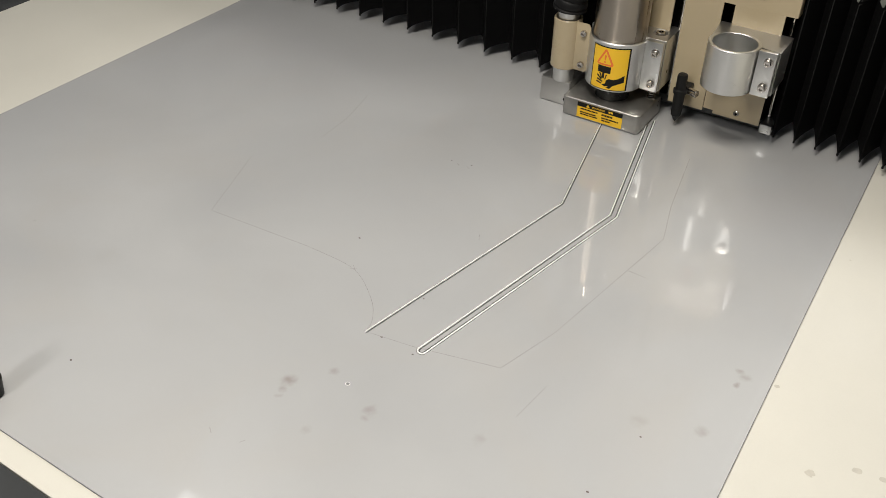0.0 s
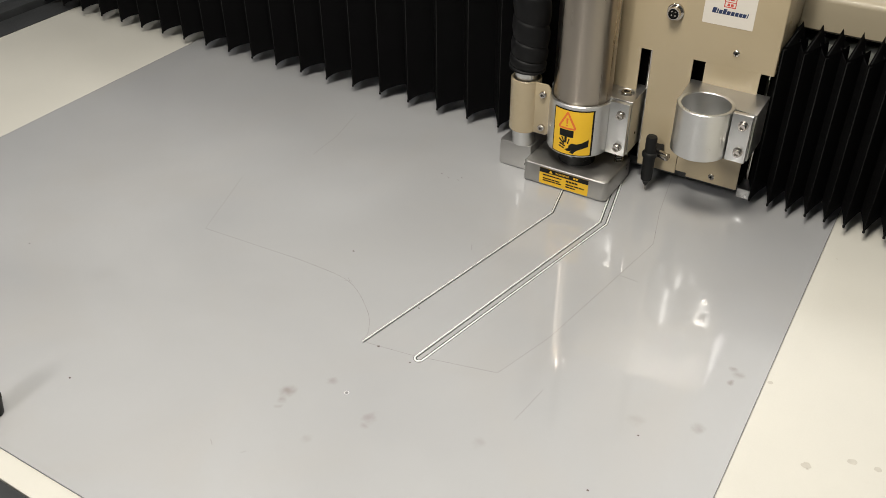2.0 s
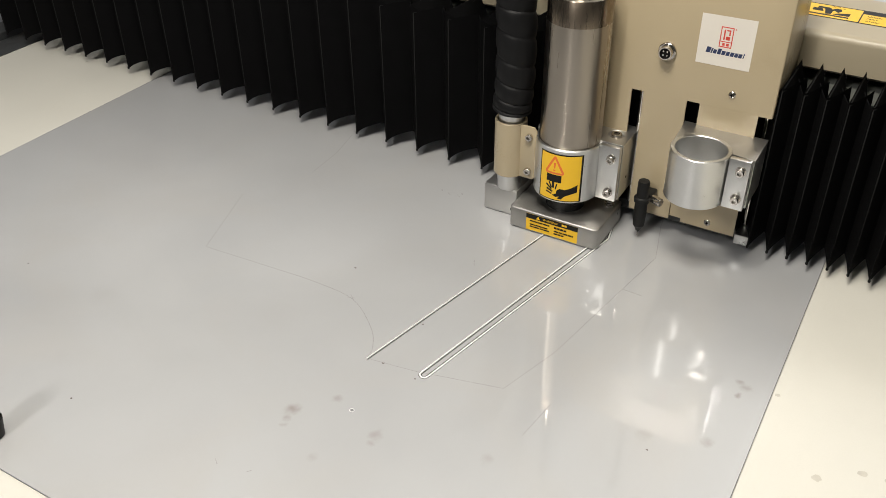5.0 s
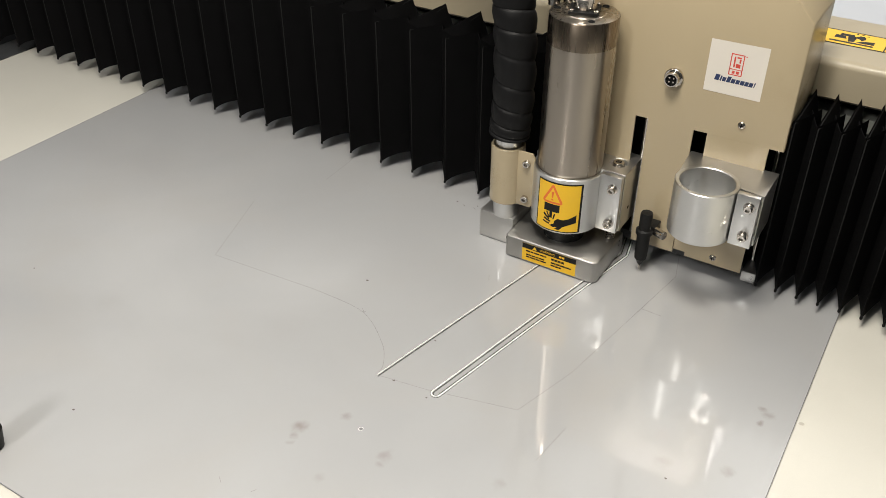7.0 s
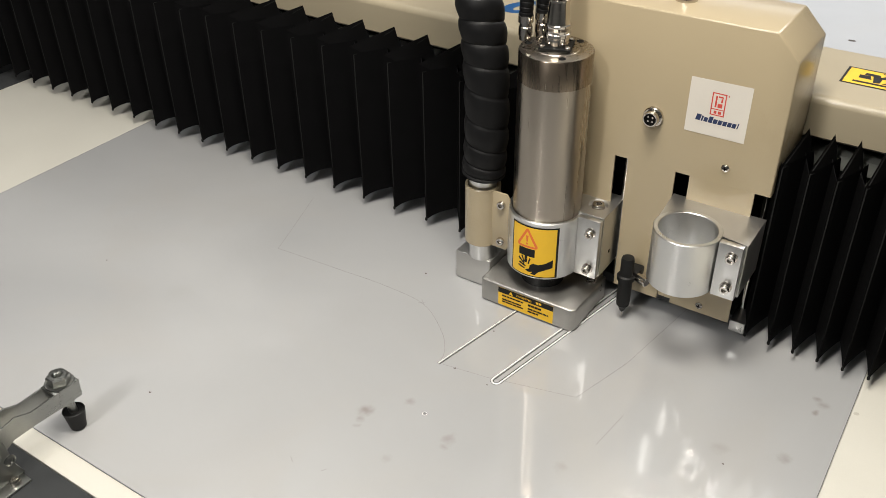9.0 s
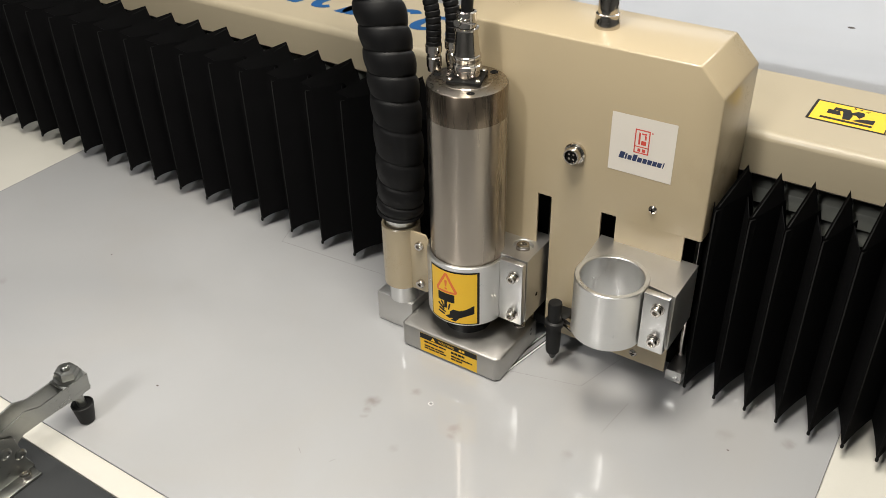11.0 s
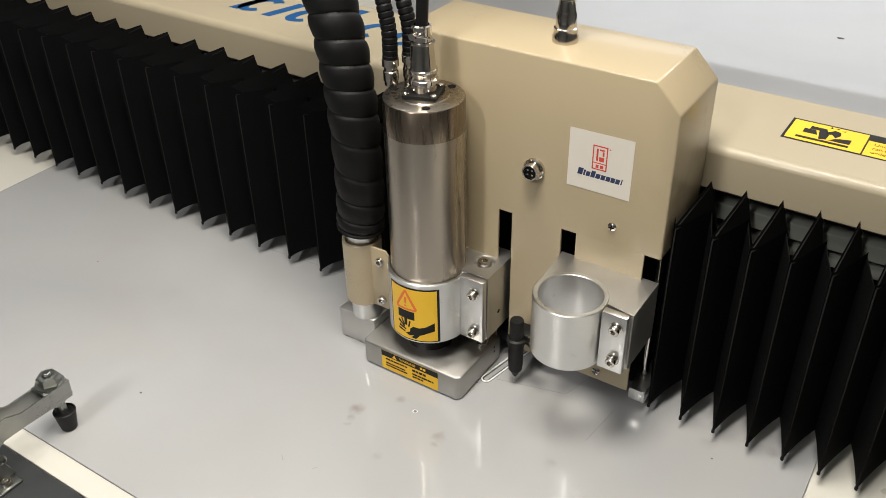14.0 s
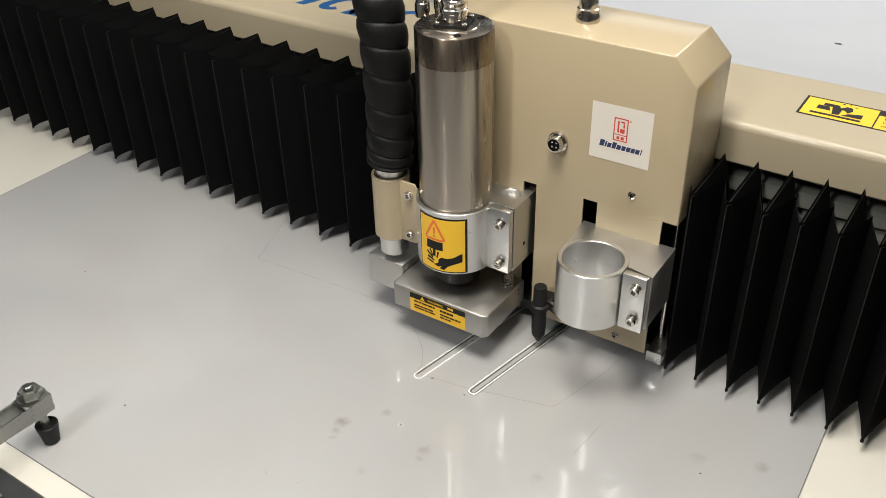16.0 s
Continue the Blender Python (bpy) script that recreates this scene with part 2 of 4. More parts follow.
def sweep(bm, points, radius, seg=14, rings=None):
    """A tube along points; radius may be a function of the shares of its length and of its turn."""
    pts = [Vector(p) for p in points]
    last = None
    side = None
    for i, p in enumerate(pts):
        d = (pts[min(i + 1, len(pts) - 1)] - pts[max(i - 1, 0)]).normalized()
        if side is None:
            side = d.orthogonal().normalized()
        side = (side - d * side.dot(d)).normalized()
        up = d.cross(side)
        rs = [radius(i / (len(pts) - 1), k / seg) if callable(radius) else radius for k in range(seg)]
        ring = [bm.verts.new(p + side * rs[k] * math.cos(2 * math.pi * k / seg) + up * rs[k] * math.sin(2 * math.pi * k / seg)) for k in range(seg)]
        if last:
            for k in range(seg):
                bm.faces.new((last[k], last[(k + 1) % seg], ring[(k + 1) % seg], ring[k]))
        last = ring
    return bm


def curve_points(knots, steps=16):
    """A smooth line through knots."""
    ks = [Vector(k) for k in knots]
    ks = [2 * ks[0] - ks[1]] + ks + [2 * ks[-1] - ks[-2]]
    out = []
    for i in range(1, len(ks) - 2):
        a, b, c, d = ks[i - 1:i + 3]
        for s in range(steps):
            u = s / steps
            out.append(0.5 * (2 * b + (c - a) * u + (2 * a - 5 * b + 4 * c - d) * u * u + (3 * b - a - 3 * c + d) * u ** 3))
    return out + [ks[-2]]


def ribbon(bm, points, width, z, thick=0.0003):
    """A low flat strip along points of two coordinates."""
    pts = [Vector((p[0], p[1])) for p in points]
    rows = []
    for i, p in enumerate(pts):
        d = (pts[min(i + 1, len(pts) - 1)] - pts[max(i - 1, 0)]).normalized()
        nrm = Vector((-d.y, d.x)) * width / 2
        rows.append([bm.verts.new((*(p + nrm), z)), bm.verts.new((*(p + nrm * 0.6), z + thick)),
                     bm.verts.new((*(p - nrm * 0.6), z + thick)), bm.verts.new((*(p - nrm), z))])
    for a, b in zip(rows, rows[1:]):
        for k in range(3):
            bm.faces.new((a[k], a[k + 1], b[k + 1], b[k]))
    return bm


def finish(name, bm, mat, smooth=35.0):
    mesh = bpy.data.meshes.new(name)
    bmesh.ops.recalc_face_normals(bm, faces=bm.faces)
    if smooth:
        for f in bm.faces:
            f.smooth = True
        for e in bm.edges:
            e.smooth = len(e.link_faces) == 2 and e.calc_face_angle(0) < radians(smooth)
    bm.to_mesh(mesh)
    bm.free()
    mesh.materials.append(mat)
    return mesh


def part(name, bm, mat, parent=None, label="", smooth=35.0):
    """Links a bmesh as one mesh object under a thing or a part."""
    ob = new(name, finish(name, bm, mat, smooth))
    ob.parent = parent
    if label:
        ob["label"] = label
    return ob


def made(fn, *args, **kw):
    bm = bmesh.new()
    fn(bm, *args, **kw)
    return bm


# ---- the setting ----
def setting():
    s = "structure"
    tagged(part("floor", made(block, (-6, -6, -0.95), (5, 7, -0.85)), FLOOR), "grey painted workshop floor", "floor", kind=s)
    tagged(part("ceiling", made(block, (-6, -6, CEILING), (5, 7, CEILING + 0.1)), CEIL), "pale painted workshop ceiling", "ceiling", kind=s)
    # the north wall has a high window whose daylight shows in the sheet behind the gantry
    x0, x1, z0, z1 = -3.40, -0.30, 1.10, 2.24
    bm = bmesh.new()
    for lo, hi in (((-6, 7, -0.85), (5, 7.1, z0)), ((-6, 7, z1), (5, 7.1, CEILING)), ((-6, 7, z0), (x0, 7.1, z1)), ((x1, 7, z0), (5, 7.1, z1))):
        block(bm, lo, hi)
    tagged(part("wall_north", bm, WALL), "plain painted workshop wall with a high window", "wall", kind=s)
    win = tagged(new("window_1"), "high white framed workshop window", "window", kind=s)
    for lo, hi in (((x0, 6.985, z0), (x1, 7.012, z0 + 0.04)), ((x0, 6.985, z1 - 0.04), (x1, 7.012, z1)), ((x0, 6.985, z0 + 0.04), (x0 + 0.04, 7.012, z1 - 0.04)),
                   ((x1 - 0.04, 6.985, z0 + 0.04), (x1, 7.012, z1 - 0.04))):
        part("frame_bar", made(block, lo, hi, 0.004), WALL, win)
    for nm, lo, hi in (("wall_south", (-6, -6.1, -0.85), (5, -6, CEILING)),
                       ("wall_west", (-6.1, -6, -0.85), (-6, 7, CEILING)), ("wall_east", (5, -6, -0.85), (5.1, 7, CEILING))):
        tagged(part(nm, made(block, lo, hi), WALL), "plain painted workshop wall", "wall", kind=s)


def machine_bed():
    bed = tagged(new("machine_bed"), "cream laminate cutting machine bed with dark grey edge rails", "machine bed")
    part("bed_top", made(block, (-1.655, 0.2695, -0.03), (0.75, 2.75, -0.002), 0.0015), BED, bed)
    part("front_rail", made(block, (-1.75, 0.12, -0.05), (0.80, 0.268, 0.0), 0.002), RAIL, bed, "dark grey metal edge rail")
    part("side_rail", made(block, (-1.725, 0.12, -0.06), (-1.6565, 2.75, -0.001), 0.002), RAIL, bed, "dark grey metal edge rail")
    part("guide_rail", made(block, (-1.80, 0.12, -0.05), (-1.745, 2.75, 0.006), 0.002), RAIL, bed, "dark grey linear guide rail")
    part("frame", made(block, (-1.80, 0.15, -0.84), (0.78, 2.72, -0.062), 0.004), CREAM, bed, "cream machine frame")
    return bed


def sheet_ob():
    ob = new("plastic_sheet")
    sa = 0.0066
    ob.matrix_basis = pose(0, 0, 0, 0, 0, math.degrees(sa))
    tagged(ob, "translucent grey plastic sheet with cut slots and pencil lines", "plastic sheet")
    part("sheet", made(block, (-1.2911, 0.2996, -0.0018), (-0.0691, 2.42, 0.0), 0.0004, 1), SHEET, ob)
    lo, hi, w = (-1.2911, 0.2996), (-0.0691, 2.42), 0.0006
    for a, b in (((lo[0], lo[1]), (hi[0], lo[1] + w)), ((lo[0], hi[1] - w), (hi[0], hi[1])), ((lo[0], lo[1] + w), (lo[0] + w, hi[1] - w)), ((hi[0] - w, lo[1] + w), (hi[0], hi[1] - w))):
        part("cut_edge", made(block, (*a, -0.001), (*b, 0.0003), 0.0001, 1), EDGE, ob, "dark sawn edge")
    return ob


setting()
BED_OB = machine_bed()
SHEET_OB = sheet_ob()
INTO_SHEET = SHEET_OB.matrix_basis.inverted()


def on_sheet(name, bm, mat, label=""):
    """A mark on the sheet, given in the coordinates of the place."""
    for v in bm.verts:
        v.co = INTO_SHEET @ v.co
    return part(name, bm, mat, SHEET_OB, label, smooth=0)


# ---- cuts and drawn lines on the sheet ----
SLOT_END, SLOT_BEND, SLOT_TOP = Vector((-0.4992, 0.6222)), Vector((-0.4272, 0.986)), Vector((-0.4867, 1.264))
STEP = Vector((0.0690, 0.0120))


def offset_line(pts, d):
    out = []
    for i, p in enumerate(pts):
        t = (pts[min(i + 1, len(pts) - 1)] - pts[max(i - 1, 0)]).normalized()
        out.append(p + Vector((t.y, -t.x)) * d)
    return out


def cut_line(name, pts, width):
    on_sheet(name, made(ribbon, pts, width, 0.0001, 0.0010), BURR, "white raised edge of a cut")
    # kerfs are flat ribbons, the groove's shadow put into their colour
    on_sheet("cut_kerf", made(ribbon, offset_line(pts, -0.0019), 0.0017, 0.0001, 0.0002), CUT, "dark thin kerf line, its shadow painted on")
    on_sheet("cut_kerf", made(ribbon, offset_line(pts, 0.0013), 0.0006, 0.0001, 0.0002), CUT, "dark thin kerf line, its shadow painted on")


def arc_end(a, b, n=7):
    """A half round from a to b, bulging towards the front of the bed."""
    mid, r = (a + b) / 2, (b - a).length / 2
    u = (b - a).normalized()
    w = Vector((u.y, -u.x))
    return [mid - u * r * math.cos(math.pi * k / n) + w * r * math.sin(math.pi * k / n) for k in range(n + 1)]


first = [SLOT_TOP, SLOT_BEND, SLOT_END]
cut_line("slot_cut", first, 0.0017)
right_a = [p + STEP - Vector((0.001, 0)) for p in first]
right_b = offset_line(right_a, -0.0105)
cut_line("slot_cut", right_a + arc_end(right_a[-1], right_b[-1])[1:-1] + right_b[::-1], 0.0021)

PATTERN_A = [(-0.499, 0.624), (-0.505, 0.644), (-0.528, 0.673), (-0.580, 0.707), (-0.648, 0.712), (-0.705, 0.709), (-0.824, 0.701)]
PATTERN_B = [(-0.824, 0.701), (-0.850, 0.772), (-0.873, 0.833)]
PATTERN_C = [(-0.494, 0.624), (-0.438, 0.633), (-0.337, 0.659), (-0.313, 0.744), (-0.276, 0.987), (-0.296, 1.064), (-0.32, 1.20)]
for line in (curve_points([(*p, 0) for p in PATTERN_A], 6), PATTERN_B, PATTERN_C, [(-0.822, 0.941), (-0.826, 1.010), (-0.844, 1.087)], [(-0.289, 0.899), (-0.263, 0.898)],
             [(-0.281, 0.661), (-0.287, 0.606)], [(-0.486, 0.859), (-0.480, 0.848)], [(-0.586, 0.713), (-0.577, 0.706)], [(-0.587, 0.706), (-0.578, 0.710)],
             [(-0.547, 0.417), (-0.540, 0.412)], [(-0.504, 0.424), (-0.507, 0.419)], [(-0.606, 0.993), (-0.600, 0.990)], [(-0.590, 0.994), (-0.583, 0.990)]):
    on_sheet("pencil_line", made(ribbon, line, 0.0007, 0.0001, 0.0001), PENCIL, "thin grey pencil line")


def blot(bm, x, y, rx, ry, turn=0.0, z=0.00012):
    """A flat, uneven spot."""
    vs = []
    for k in range(18):
        a = 2 * math.pi * k / 18
        w = 1 + 0.28 * noise.noise(Vector((math.cos(a) * 1.4 + x * 50, math.sin(a) * 1.4 + y * 50, 0)))
        p = Vector((rx * w * math.cos(a), ry * w * math.sin(a)))
        p.rotate(Matrix.Rotation(radians(turn), 2))
        vs.append(bm.verts.new((x + p.x, y + p.y, z)))
    bm.faces.new(vs)
    return bm


for x, y, r in ((-0.615, 0.764, 0.0013), (-0.475, 0.709, 0.001), (-0.747, 0.402, 0.0012), (-1.005, 0.550, 0.001), (-0.617, 0.995, 0.001),
                (-0.585, 1.0, 0.001), (-0.602, 0.99, 0.0008), (-0.34, 1.942, 0.006), (-0.478, 0.626, 0.0014), (-0.4315, 0.622, 0.0009), (-0.182, 0.560, 0.0012), (-0.166, 0.653, 0.0010)):
    on_sheet("speck", made(blot, x, y, r * 1.3, r), SPECK, "small dark speck")
on_sheet("drilled_hole", made(lathe, [(0.0022, 0.0002), (0.0025, 0.0005), (0.0028, 0.0002)], (-0.4650, 0.5450, 0), seg=20), BURR,
         "small hole with a white rim")
bed_specks = ((-0.0690, 0.805, 0.003), (-0.006, 0.705, 0.005), (0.033, 0.734, 0.005), (0.057, 0.737, 0.004), (-0.056, 1.083, 0.0015), (-0.004, 0.701, 0.0013))
on_sheet("hole_bore", made(blot, -0.4650, 0.5455, 0.0021, 0.0018), EDGE, "dark bore of the hole")
for x, y, r in bed_specks:
    part("speck", made(blot, x, y, r, r * 0.8, 20, -0.00185), SMUDGE, BED_OB, "small grey scuff", smooth=0)

# ---- the gantry ----
X0, Y0 = -0.4512, 1.1672          # where the head's own origin lies when the head is at its zero
HEAD_ROWS = [
    (0.0, -0.0334, 0.1405), (0.5, -0.0250, 0.1018), (1.0, -0.0134, 0.0519), (1.5, 0.0010, 0.0030), (2.0, 0.0084, -0.0319),
    (2.5, 0.0155, -0.0599), (3.0, 0.0240, -0.0893), (3.5, 0.0262, -0.0992), (4.0, 0.0280, -0.1066), (6.5, 0.0249, -0.1464),
    (7.0, 0.0209, -0.1656), (7.5, 0.0154, -0.1908), (8.0, 0.0106, -0.2364), (8.5, -0.0014, -0.2755), (9.0, -0.0112, -0.3203),
    (9.5, -0.0175, -0.3700), (10.0, -0.0270, -0.4127), (12.5, -0.0423, -0.4928), (13.0, -0.0450, -0.4967), (13.5, -0.0490, -0.4975),
    (14.0, -0.0511, -0.4941), (14.5, -0.0518, -0.4933), (15.0, -0.0513, -0.4931), (15.5, -0.0512, -0.4911), (16.0, -0.0573, -0.3992)]
LIFT_ROWS = [(0, 0.0), (13.5, 0.0), (14.1, 0.0), (14.5, 0.0150), (15, 0.0400), (15.5, 0.0505), (16, 0.0505)]
FOOT_ROWS = [(0, 0.0), (14.0, 0.0), (14.4, 0.001), (14.5, 0.004), (15, 0.0305), (15.5, 0.0370), (16, 0.0375)]


def between(rows, t):
    for (t0, *a), (t1, *b) in zip(rows, rows[1:]):
        if t <= t1:
            u = (t - t0) / (t1 - t0)
            return [p + (q - p) * u for p, q in zip(a, b)]
    return list(rows[-1][1:])


def text_on(name, body, size, parent, mat, m, label=""):
    """Flat lettering turned into a mesh; m is its pose in the parent's space."""
    cu = bpy.data.curves.new(name, "FONT")
    cu.body, cu.size, cu.extrude = body, size, 0.00005
    tmp = bpy.data.objects.new(name, cu)
    scene.collection.objects.link(tmp)
    dg = bpy.context.evaluated_depsgraph_get()
    mesh = bpy.data.meshes.new_from_object(tmp.evaluated_get(dg))
    bpy.data.objects.remove(tmp)
    mesh.materials.clear()
    mesh.materials.append(mat)
    ob = new(name, mesh)
    ob.parent = parent
    ob.matrix_basis = m
    if label:
        ob["label"] = label
    return ob


def flat(name, outlines, mat, parent, to3, label="", cuts=0):
    """Thin printed shapes: outlines in a sticker's own u and v, placed by to3(u, v, lift); cuts slices them so that they can bend."""
    bm = bmesh.new()
    for out in outlines:
        bm.faces.new([bm.verts.new((u, v, 0)) for u, v in out])
    for k in range(1, cuts):
        bmesh.ops.bisect_plane(bm, geom=bm.verts[:] + bm.edges[:] + bm.faces[:], dist=1e-5, plane_co=(k / cuts, 0, 0), plane_no=(1, 0, 0))
    top = bmesh.ops.extrude_face_region(bm, geom=bm.faces[:])
    up = {v for v in top["geom"] if isinstance(v, bmesh.types.BMVert)}
    for v in bm.verts:
        v.co = to3(v.co.x, v.co.y, 1 if v in up else 0)
    return part(name, bm, mat, parent, label, smooth=0)


def bars(u0, u1, v, h, gaps):
    """A line of unreadable writing as bars."""
    out, u, k = [], u0, 0
    while u < u1 - 0.0005:
        w = gaps[k % len(gaps)]
        out.append([(u, v), (min(u + w, u1), v), (min(u + w, u1), v + h), (u, v + h)])
        u += w + 0.0007
        k += 1
    return out


def gantry():
    g = tagged(new("gantry_beam"), "cream gantry beam with a rounded cover over a metal rail", "gantry beam")
    prof = [(0.104, 0.236), (0.099, 0.240), *[(0.109 - 0.010 * math.cos(radians(a)), 0.277 + 0.010 * math.sin(radians(a))) for a in range(0, 91, 9)],
            (0.250, 0.287), (0.2535, 0.286), (0.256, 0.283), (0.257, 0.279), (0.258, 0.20), (0.252, 0.20),
            (0.252, 0.236)]
    part("cover", made(prism, prof, -1.74, 0.72, "x"), CREAM_LIGHT, g, "glossy cream sheet metal cover", smooth=8)
    part("beam_body", made(block, (-1.74, 0.140, 0.045), (0.72, 0.25, 0.235), 0.003), DARK, g, "dark beam body")
    part("guide_rail", made(block, (-1.74, 0.114, 0.198), (0.72, 0.141, 0.217), 0.002), RAIL_GREY, g, "grey metal guide rail")
    part("guide_rail", made(block, (-1.74, 0.120, 0.176), (0.72, 0.141, 0.190), 0.0015), RAIL_GREY, g, "grey metal guide rail")
    part("guide_rail", made(block, (-1.74, 0.112, 0.06), (0.72, 0.141, 0.08), 0.002), ALU_DULL, g, "grey metal guide rail")
    for k in range(30):
        bm = bmesh.new()
        lathe(bm, [(0.0045, 0), (0.0045, 0.003), (0.0030, 0.0036), (0.0024, 0.0015), (0.0003, 0.0015)], (-1.70 + 0.08 * k, 0.120, 0.1830), (0, -1, 0), 14)
        part("rail_bolt", bm, CHROME, g, "small socket head bolt")
    part("end_bracket", made(block, (-1.80, 0.09, 0.012), (-1.742, 0.30, 0.30), 0.006), CREAM, g)
    part("end_bracket", made(block, (0.722, 0.09, 0.012), (0.78, 0.30, 0.30), 0.006), CREAM, g)
    # warning sticker on top
    sx, sy, z = -0.2010, 0.1530, 0.2872

    def top(u, v, k):
        return (sx + u, sy + v, z + 0.0001 * k)
    st = flat("warning_sticker", [[(0, 0), (0.172, 0), (0.172, 0.051), (0, 0.051)]], INK, g, top, "black bordered yellow warning sticker")

    def top2(u, v, k):
        return (sx + u, sy + v, z + 0.0001 + 0.0001 * k)

    def top3(u, v, k):
        return (sx + u, sy + v, z + 0.0002 + 0.0001 * k)
    flat("yellow_field", [[(0.0028, 0.0028), (0.0758, 0.0028), (0.0758, 0.0482), (0.0028, 0.0482)],
                          [(0.0775, 0.0022), (0.170, 0.0022), (0.170, 0.036), (0.0775, 0.036)]], YELLOW, st, top2, "yellow printed field")
    crush = [[(0.21, 0.43), (0.40, 0.43), (0.36, 0.63), (0.21, 0.63)],
             [(0.27, 0.64), (0.40, 0.64), (0.44, 0.27), (0.53, 0.31), (0.54, 0.52), (0.48, 0.78), (0.28, 0.78)],
             [(0.50, 0.55), (0.51, 0.66), (0.58, 0.79), (0.66, 0.76), (0.68, 0.62), (0.63, 0.46), (0.57, 0.58)],
             [(0.56, 0.30), (0.64, 0.44), (0.83, 0.53), (0.83, 0.31), (0.70, 0.30)],
             [(0.16, 0.16), (0.83, 0.16), (0.83, 0.25), (0.16, 0.25)],
             [(0.50, 0.86), (0.55, 0.86), (0.52, 0.94)], [(0.58, 0.86), (0.62, 0.86), (0.62, 0.93)], [(0.66, 0.83), (0.70, 0.81), (0.72, 0.88)]]
    flat("crush_symbol", [[(0.076 * p, 0.051 * q) for p, q in shape] for shape in crush], INK, st, top3, "black crushing hazard symbol")
    for body, v in (("Under", 0.0265), ("rail,t", 0.0175), ("order", 0.0085)):
        text_on("writing", body, 0.0075, st, INK, pose(sx + 0.0835, sy + v, z + 0.00035))
    flat("writing", bars(0.112, 0.166, 0.0265, 0.004, (0.012, 0.009, 0.015)) + bars(0.112, 0.166, 0.0175, 0.004, (0.009, 0.014)) +
         bars(0.112, 0.160, 0.0085, 0.004, (0.012, 0.009)), INK, st, top3)
    flat("writing", bars(0.105, 0.150, 0.0395, 0.005, (0.018, 0.012)), YELLOW, st, top3)
    # large blue mark on top, its letters plain shapes
    bx, by = -0.966, 0.152

    def blue(u, v, k):
        return (bx + u + 0.30 * v, by + v, z + 0.0001 * k)
    shapes = []
    stroke = 0.015
    for u, w, hgt in ((0.0, 0.050, 0.085), (0.060, 0.016, 0.060), (0.088, 0.046, 0.060), (0.143, 0.046, 0.085), (0.198, 0.046, 0.060), (0.253, 0.046, 0.060), (0.308, 0.046, 0.060)):
        if w < 0.02 or hgt > 0.07:
            shapes.append([(u, 0), (u + 0.016, 0), (u + 0.016, hgt), (u, hgt)])
        if w > 0.02:
            # an open half round of even stroke
            cu, cv, ru, rv = u + w / 2, 0.030, w / 2, 0.030
            turn = [radians(45 + 270 * k / 18) for k in range(19)]
            shapes.append([(cu + ru * math.cos(a), cv + rv * math.sin(a)) for a in turn] +
                          [(cu + (ru - stroke) * math.cos(a), cv + (rv - stroke * 0.8) * math.sin(a)) for a in reversed(turn)])
    flat("blue_mark", shapes, BLUE, g, blue, "large blue printed mark of plain shapes")
    return g


# ---- bellows: rigid pleats that slide closer or further apart ----
BACK, TOPZ, LOWZ = 0.103, 0.241, 0.016


def pleat_mesh(pitch, front, depth, lean, rise):
    """One pleat: two panels from a front ridge to the valleys on its sides, with a sunken fold on top that runs back to the beam."""
    bm = bmesh.new()
    h, n = pitch / 2 + 0.0006, 5
    tip = bm.verts.new((lean, BACK, TOPZ + rise))
    for s in (-1, 1):
        low, high = [], []
        for k in range(n + 1):
            u = k / n
            low.append(bm.verts.new((s * h * u, front + depth * u, LOWZ - 0.001 + 0.0095 * math.sin(math.pi * 0.60 * u ** 0.7))))
            high.append(bm.verts.new((s * h * u, front + depth * u, TOPZ - 0.0012 * math.sin(math.pi * u))))
        for k in range(n):
            bm.faces.new((low[k], high[k], high[k + 1], low[k + 1]) if s > 0 else (low[k], low[k + 1], high[k + 1], high[k]))
        if s > 0:
            # the fold sags between the fin's edge and the panel's edge, then drops to the next valley
            sag = bm.verts.new((h * 0.45, front + depth * 1.05, TOPZ - 0.026))
            fold = bm.verts.new((h * 0.95, BACK - 0.004, TOPZ - 0.060))
            for a, b in zip(high, high[1:]):
                bm.faces.new((a, sag, b))
            bm.faces.new((high[0], tip, sag))
            bm.faces.new((sag, tip, fold))
            bm.faces.new((sag, fold, high[n]))
        else:
            fold = bm.verts.new((-h * 0.12, BACK - 0.002, TOPZ - 0.070))
            bm.faces.new((high[0], fold, tip))
    bmesh.ops.remove_doubles(bm, verts=bm.verts[:], dist=1e-6)
    bmesh.ops.solidify(bm, geom=bm.faces[:], thickness=0.0008)
    return finish("pleat", bm, FELT, smooth=0)


